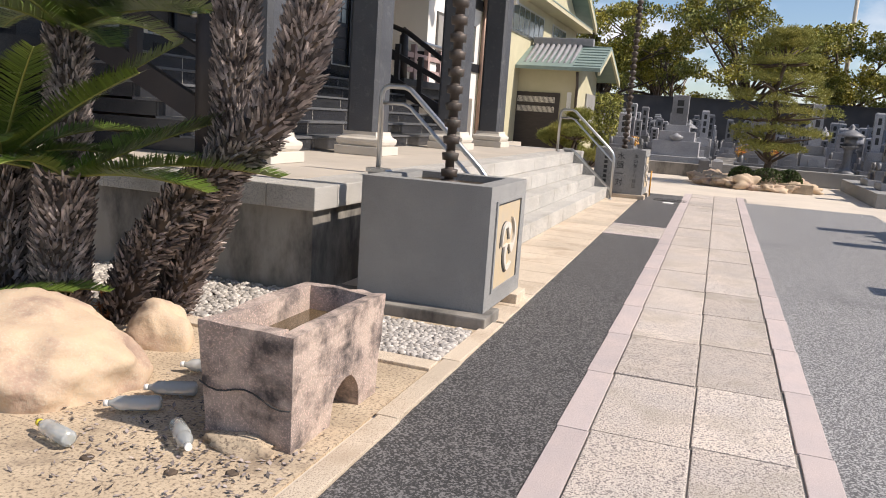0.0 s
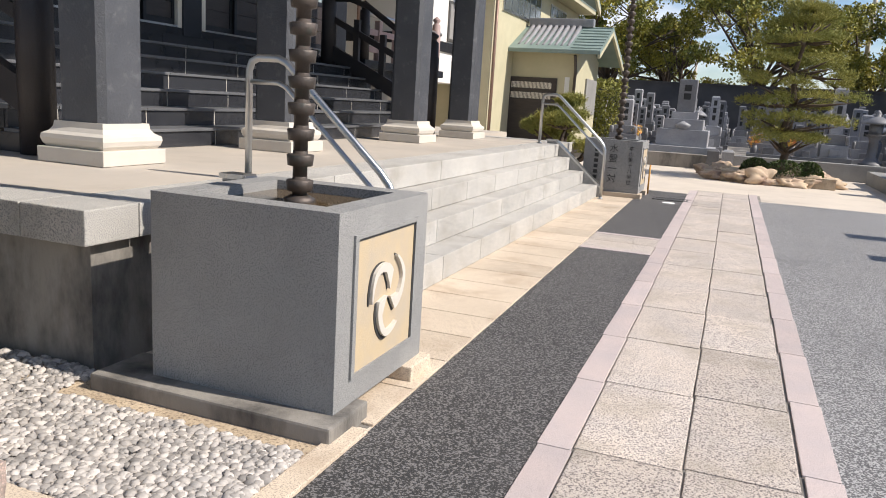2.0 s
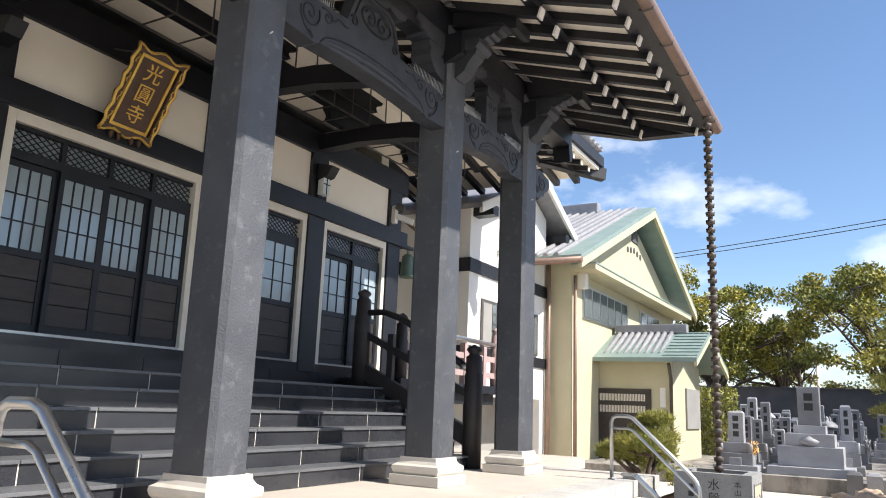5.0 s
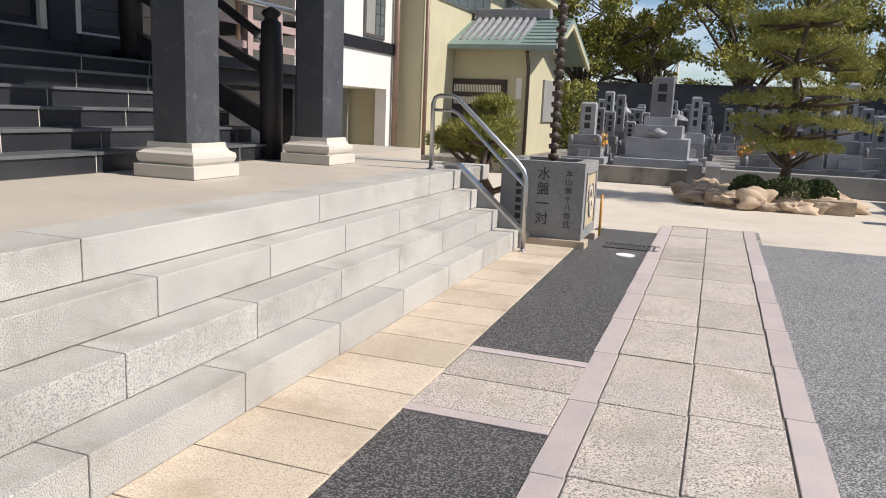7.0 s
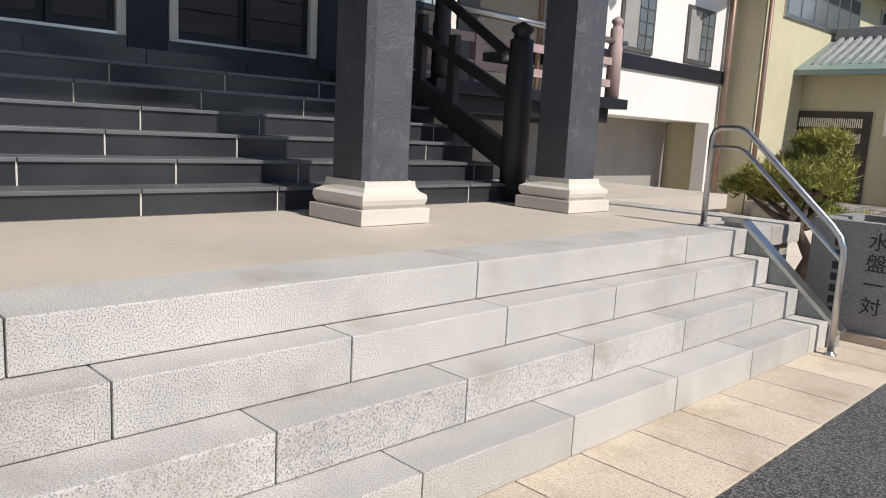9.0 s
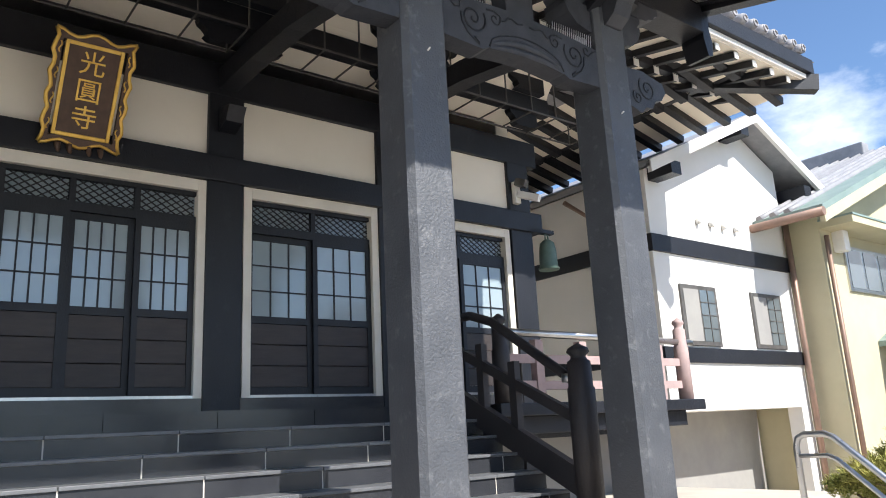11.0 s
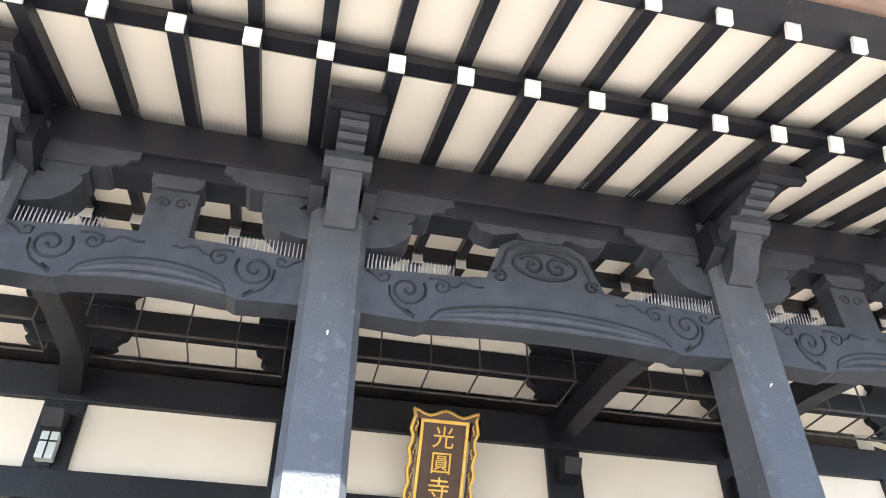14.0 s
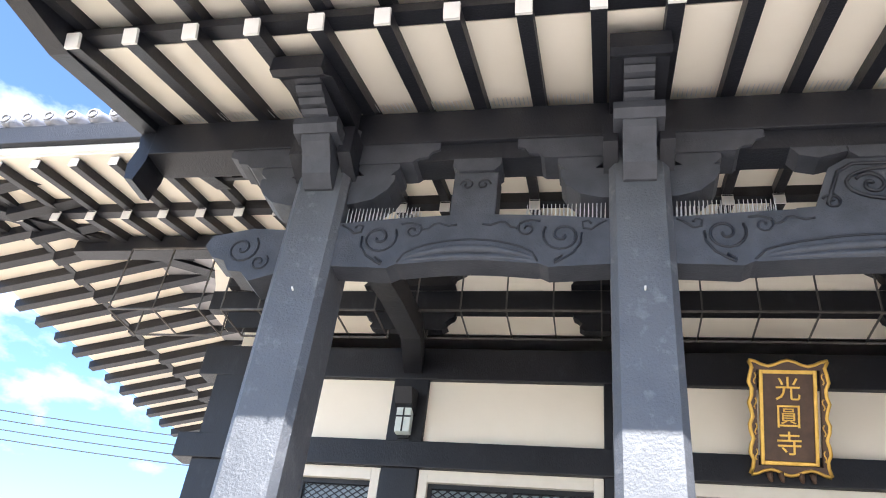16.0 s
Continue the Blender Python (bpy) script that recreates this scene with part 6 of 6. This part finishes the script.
cycad("short upright cycad with a shaggy trunk and arching leaves", [(-3.62, 4.30, -0.05), (-3.60, 4.30, 0.4), (-3.55, 4.30, 0.90)], 0.155, 1, [(12, 1.25, 0.30, 0.22), (-3, 1.0, 0.22, 0.2), (35, 1.1, 0.55, 0.15), (80, 0.9, 0.55, 0.25), (150, 1.0, 0.35, 0.35), (200, 0.9, 0.3, 0.3), (165, 0.9, 0.5, 0.3), (-75, 0.55, 0.6, 0.4)])
cycad("long leaning cycad trunk covered in dark leaf bases", [(-3.50, 4.62, -0.05), (-3.30, 4.6, 0.42), (-3.0, 4.6, 0.76), (-2.70, 4.6, 1.02), (-2.45, 4.6, 1.25), (-2.26, 4.6, 1.56), (-2.17, 4.58, 1.9), (-2.15, 4.55, 2.55)], 0.125, 2, [(75, 0.85, -0.05, 0.15), (88, 0.95, 0.08, 0.2), (62, 0.5, 0.35, 0.5)] + ring(7, 0.9, 0.9, 0.35, 150), 9)
cycad("tall upright cycad trunk covered in dark leaf bases", [(-3.30, 4.8, -0.02), (-2.95, 4.82, 0.7), (-2.80, 4.8, 1.2), (-2.78, 4.8, 2.5)], 0.12, 3, [(-42, 1.25, 0.10, 0.22)] + ring(8, 1.0, 0.8, 0.4, 90))
cycad("tall old cycad trunk in deep shade", [(-4.35, 5.05, -0.02), (-4.32, 5.05, 0.9), (-4.3, 5.05, 1.75)], 0.14, 4, [(-20, 1.5, 0.25, 0.2), (-35, 1.3, 0.1, 0.2)] + ring(9, 1.1, 0.6, 0.4, 40))
cycad("short cycad with bleached leaf bases", [(-4.05, 4.30, -0.02), (-4.05, 4.30, 0.5), (-4.03, 4.30, 0.95)], 0.15, 5, [(0, 1.0, 0.7, 0.15), (30, 1.0, 0.9, 0.15), (-30, 0.9, 0.9, 0.2)] + ring(6, 0.9, 0.6, 0.4, 70))
cycad("tiny cycad sprout with low leaves", [(-3.85, 3.95, -0.02), (-3.85, 3.95, 0.22)], 0.1, 6, [(8, 0.62, 0.35, 0.15), (30, 0.7, 0.35, 0.25), (-10, 0.5, 0.3, 0.3), (180, 0.6, 0.4, 0.3)])

# ---- trough, boulders, bottles ----
tr = thing("stone_trough", "weathered reddish stone trough with an arched foot, holding brown water", "stone trough", at=(-1.815, 3.62, 0))
def skewbox(bm, rings):
    R = [[bm.verts.new(p) for p in r] for r in rings]
    for a, b in zip(R, R[1:]):
        for i in range(4):
            bm.faces.new((a[i], a[(i + 1) % 4], b[(i + 1) % 4], b[i]))
    bm.faces.new(R[0][::-1])
    bm.faces.new(R[-1])
def rect(hx_, hy_, z):
    return [(-hx_, -hy_, z), (hx_, -hy_, z), (hx_, hy_, z), (-hx_, hy_, z)]
arch = [(0.07 + 0.15 * math.cos(math.pi * k / 10), 0.19 * math.sin(math.pi * k / 10)) for k in range(11)]
low = prism(bmesh.new(), [(-0.42, 0.0)] + [(-0.08 - 0.0, 0.0)] + arch[::-1] + [(0.42, 0.0), (0.42, 0.36), (-0.42, 0.36)], "x", -0.22, 0.22)
for a in ((-0.22, -0.155, -0.42, 0.42), (0.155, 0.22, -0.42, 0.42), (-0.155, 0.155, -0.42, -0.35), (-0.155, 0.155, 0.35, 0.42)):
    box(low, *a, 0.36, 0.5)
bmesh.ops.remove_doubles(low, verts=low.verts, dist=1e-4)
bmesh.ops.triangulate(low, faces=[f for f in low.faces if len(f.verts) > 4])
bmesh.ops.subdivide_edges(low, edges=[e for e in low.edges if e.calc_length() > 0.12], cuts=4, use_grid_fill=True)
ob = part("body", low, M_TROUGH, tr)
for v in ob.data.vertices:
    k = 0.93 + 0.14 * v.co.z
    v.co.x, v.co.y = v.co.x * k, v.co.y * k
    n = noise.noise(v.co * 11) * 0.008 + noise.noise(v.co * 30) * 0.005
    d = Vector((v.co.x, v.co.y, 0)).normalized()
    v.co += d * n
    if v.co.z > 0.45:
        v.co.z += n * 1.2
part("crack", tube(bmesh.new(), [(-0.215 + 0.043 * k, -0.418, 0.245 - 0.02 * math.sin(k * 0.9) - 0.004 * k) for k in range(11)], 0.004, 5), M_INK_SHADE, tr, "dark crack across the stone")
part("footing", lump(bmesh.new(), (0.0, -0.40, 0.0), (0.21, 0.10, 0.05), 5.5, 0.5, 3, -0.02), M_SOIL, tr, "crusted mortar at the foot")
part("water", B(-0.147, 0.147, -0.338, 0.338, 0.36, 0.385), M_WATER, tr, "brown water")
solid("boulder", lump(bmesh.new(), (-3.24, 3.36, 0.04), (0.60, 0.48, 0.33), 4.2, 0.22, 5, -0.03), M_BOULDER, "large tan boulder in the sandy bed", "boulder", "boulders")
solid("boulder", lump(bmesh.new(), (-3.0, 4.10, 0.03), (0.22, 0.16, 0.2), 8.7, 0.25, 4, -0.03), M_BOULDER, "reddish boulder at the foot of the cycads", "boulder", "boulders")
solid("boulder", lump(bmesh.new(), (-4.25, 3.2, 0.05), (0.55, 0.5, 0.3), 14.2, 0.22, 4, -0.03), M_BOULDER, "large tan boulder in the sandy bed", "boulder", "boulders")


def bottle(x, y, yaw, cap=M_TIP):
    b = thing("plastic_bottle", "discarded clear plastic drink bottle lying on the soil", "bottle", "bottles on the soil", (x, y, 0.042))
    b.rotation_euler = (0, radians(90), radians(yaw))
    part("bottle_body", lathe(bmesh.new(), [(0.02, -0.11), (0.034, -0.1), (0.035, 0.02), (0.031, 0.03), (0.034, 0.04), (0.032, 0.07), (0.014, 0.10), (0.013, 0.115)], 12), M_PET, b)
    part("cap", lathe(bmesh.new(), [(0.015, 0.112), (0.015, 0.13)], 10), cap, b)


bottle(-2.42, 3.27, 210)
bottle(-2.40, 3.49, 205)
bottle(-2.46, 3.81, 200)
bottle(-2.04, 3.11, -40)
bottle(-2.48, 2.90, 165, M_CAP)
for k, (x, y) in enumerate(((-1.92, 2.9), (-2.27, 2.85), (-1.72, 3.0))):
    solid("dry_leaf", lathe(bmesh.new(), [(0.03, 0.0), (0.02, 0.008)], 6, (x, y, 0)), M_BARK, "curled brown dry leaf on the soil", "leaf", "fallen leaves")

g = random.Random(31)
V, F = [], []
for _ in range(700):
    a, q = g.uniform(0, 6.28), g.gauss(0, 1)
    c = Vector((-1.95 + g.gauss(0, 0.32), 3.15 + g.gauss(0, 0.28), g.uniform(0.003, 0.012)))
    if c.x > -1.5:
        continue
    d = Vector((math.cos(a), math.sin(a), g.uniform(-0.2, 0.5))) * g.uniform(0.006, 0.020)
    w = Vector((-math.sin(a), math.cos(a), g.uniform(-0.2, 0.3))) * g.uniform(0.003, 0.010)
    i = len(V)
    V += [c - d, c + w, c + d, c - w]
    F.append((i, i + 1, i + 2, i + 3))
tagged(raw("leaf_litter", V, F, M_SCALE), "scattered brown dry leaf litter on the soil", "leaf litter", kind="stuff")

# ---- poles and cables far off, hills ----
def pole(x, y, h):
    p = thing("utility_pole", "grey concrete utility pole with cross arms", "utility pole", "utility poles", (x, y, 0))
    part("shaft", tube(bmesh.new(), [(0, 0, -0.1), (0, 0, h)], [0.16, 0.11], 8), M_CONCRETE, p)
    for z in (h - 0.4, h - 1.1):
        part("cross_arm", B(-0.9, 0.9, -0.05, 0.05, z, z + 0.1), M_IRON, p)


pole(6.4, 55, 14.5)
pole(-5.2, 90, 9)
def cable(a, b, sag, name="power_cable"):
    a, b = Vector(a), Vector(b)
    pts = [a.lerp(b, k / 16) - Vector((0, 0, sag * 4 * (k / 16) * (1 - k / 16))) for k in range(17)]
    solid(name, tube(bmesh.new(), pts, 0.03, 4), M_CABLE, "black overhead power cable strung between poles", "cable", "power cables")


for z in (13.6, 13.9):
    cable((6.4, 55, z), (-40, 62, z - 1.8), 0.7)
pole(-38, -4, 16)
pole(-30, -40, 12)
for k in range(4):
    cable((-38, -4 + k * 0.3, 15.2 - k * 0.5), (-26, -60, 19 - k * 0.6), 1.2)
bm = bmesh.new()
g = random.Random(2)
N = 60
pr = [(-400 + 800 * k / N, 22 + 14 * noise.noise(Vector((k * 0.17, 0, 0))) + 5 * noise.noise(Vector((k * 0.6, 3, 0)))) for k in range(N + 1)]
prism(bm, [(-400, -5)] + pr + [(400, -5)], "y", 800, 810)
solid("backdrop", bm, M_HILL, "hills on the horizon with blue haze painted in", "hills", kind="structure")
st = thing("marker_stake", "thin orange marker stake by the stone basin", "stake", at=(-1.46, 16.55, 0))
part("stake", tube(bmesh.new(), [(0, 0, -0.02), (0, 0, 0.50)], 0.018, 6), M_ORANGE, st)
dg = thing("drain_grate", "rusty iron drain grate set in the asphalt strip", "drain grate", at=(-1.0, 15.9, 0))
for k in range(12):
    part("grate_bar", B(-0.28 + k * 0.047, -0.255 + k * 0.047, -0.14, 0.14, -0.01, 0.006), M_IRON, dg)
part("grate_frame", box(B(-0.3, 0.3, -0.17, -0.14, -0.01, 0.007), -0.3, 0.3, 0.14, 0.17, -0.01, 0.007), M_IRON, dg)
mh = thing("valve_cover", "round white valve cover in the asphalt strip", "valve cover", at=(-1.0, 15.35, 0))
part("lid", lathe(bmesh.new(), [(0.1, -0.01), (0.1, 0.006)], 16), M_TIP, mh)

# ---- paving pieces ----
path = thing("slab_path", "straight path of washed granite slabs with pinkish border stones", "path", kind="structure")
part("mortar_bed", B(-0.70, 0.42, -8, 18.1, -0.2, -0.008), M_OLDWALL, path, "dark joints")
J0, JP = 4.96, 0.865
sl = [mesh_of("slab", B(-0.2165, 0.2165, -JP / 2 + 0.005, JP / 2 - 0.005, -0.05, 0.003, 0.007), M_SLAB)]
bd = mesh_of("border_stone", B(-0.072, 0.072, -JP / 2 + 0.003, JP / 2 - 0.003, -0.05, 0.003, 0.004), M_BORDER)
g = random.Random(4)
for k in range(-9, 15):
    yc = J0 + JP * (k + 0.5)
    for xc in (-0.376, 0.065):
        piece("slab", sl[0], path, pose(xc + path_dx(yc), yc + (0.03 if xc > 0 else 0), g.uniform(-0.002, 0.002), g.uniform(-0.15, 0.15), g.uniform(-0.2, 0.2), 0))
    piece("border_stone", bd, path, pose(-0.672 + path_dx(yc), yc - 0.03, 0))
    piece("border_stone", bd, path, pose(0.366 + path_dx(yc), yc + 0.2, 0))
cross = thing("cross_path", "short cross path of washed slabs from the path to the steps", "path", kind="structure")
part("mortar_bed", B(-1.47, -0.746, 10.5, 11.62, -0.2, -0.009), M_OLDWALL, cross)
for a, b in ((10.60, 11.05), (11.06, 11.51)):
    part("slab", B(-1.485, -0.765, a, b, -0.05, 0.002, 0.006), M_SLAB, cross)
for a in (10.505, 11.52):
    part("border_stone", B(-1.485, -0.765, a, a + 0.09, -0.05, 0.003, 0.004), M_BORDER, cross)
apron = thing("step_apron", "tan paving slabs along the foot of the stone steps", "paving", kind="structure")
part("mortar_bed", B(-2.2, -1.42, 5.6, 16.9, -0.2, -0.010), M_OLDWALL, apron)
ap = mesh_of("slab", B(-0.345, 0.345, -0.226, 0.226, -0.05, 0.002, 0.005), M_TAN)
for k in range(25):
    piece("slab", ap, apron, pose(strip_x(5.85 + k * 0.46) - 0.350, 5.85 + k * 0.46, 0))
kerb = thing("bed_kerb", "tan kerb stones between the soil bed and the asphalt", "kerb", kind="structure")
kb = mesh_of("kerb_stone", B(-0.055, 0.055, -0.447, 0.447, -0.1, 0.012, 0.005), M_TAN)
for k in range(14):
    piece("kerb_stone", kb, kerb, pose(strip_x(5.1 - k * 0.9) - 0.057, 5.1 - k * 0.9, 0))
# pebbles
V, F = [], []
g = random.Random(8)
base = [(-1, 0, -0.3), (0, -1, -0.3), (1, 0, -0.3), (0, 1, -0.3), (-0.6, -0.6, 0.45), (0.6, -0.6, 0.45), (0.6, 0.6, 0.45), (-0.6, 0.6, 0.45), (0, 0, 0.75)]
bf = [(0, 1, 5, 4), (1, 2, 6, 5), (2, 3, 7, 6), (3, 0, 4, 7), (4, 5, 8), (5, 6, 8), (6, 7, 8), (7, 4, 8)]
for _ in range(9000):
    x, y = -1.52 - 3.2 * g.random() ** 1.3, g.uniform(4.58, 5.50)
    if y > 5.22 and x > -2.8:
        y = g.uniform(4.58, 5.22)
    s = g.uniform(0.011, 0.026)
    R = Euler((g.uniform(-0.4, 0.4), g.uniform(-0.4, 0.4), g.uniform(0, 6.28))).to_matrix()
    sc = Vector((s * g.uniform(0.9, 1.5), s, s * 0.7))
    i = len(V)
    c = Vector((x, y, g.uniform(0.002, 0.022)))
    V += [c + R @ Vector((p[0] * sc.x, p[1] * sc.y, p[2] * sc.z)) for p in base]
    F += [tuple(i + q for q in f) for f in bf]
pb = raw("pebbles", V, F, M_PEBBLE, None, True)
tagged(pb, "loose white and grey pebbles beside the platform", "pebbles", kind="stuff")
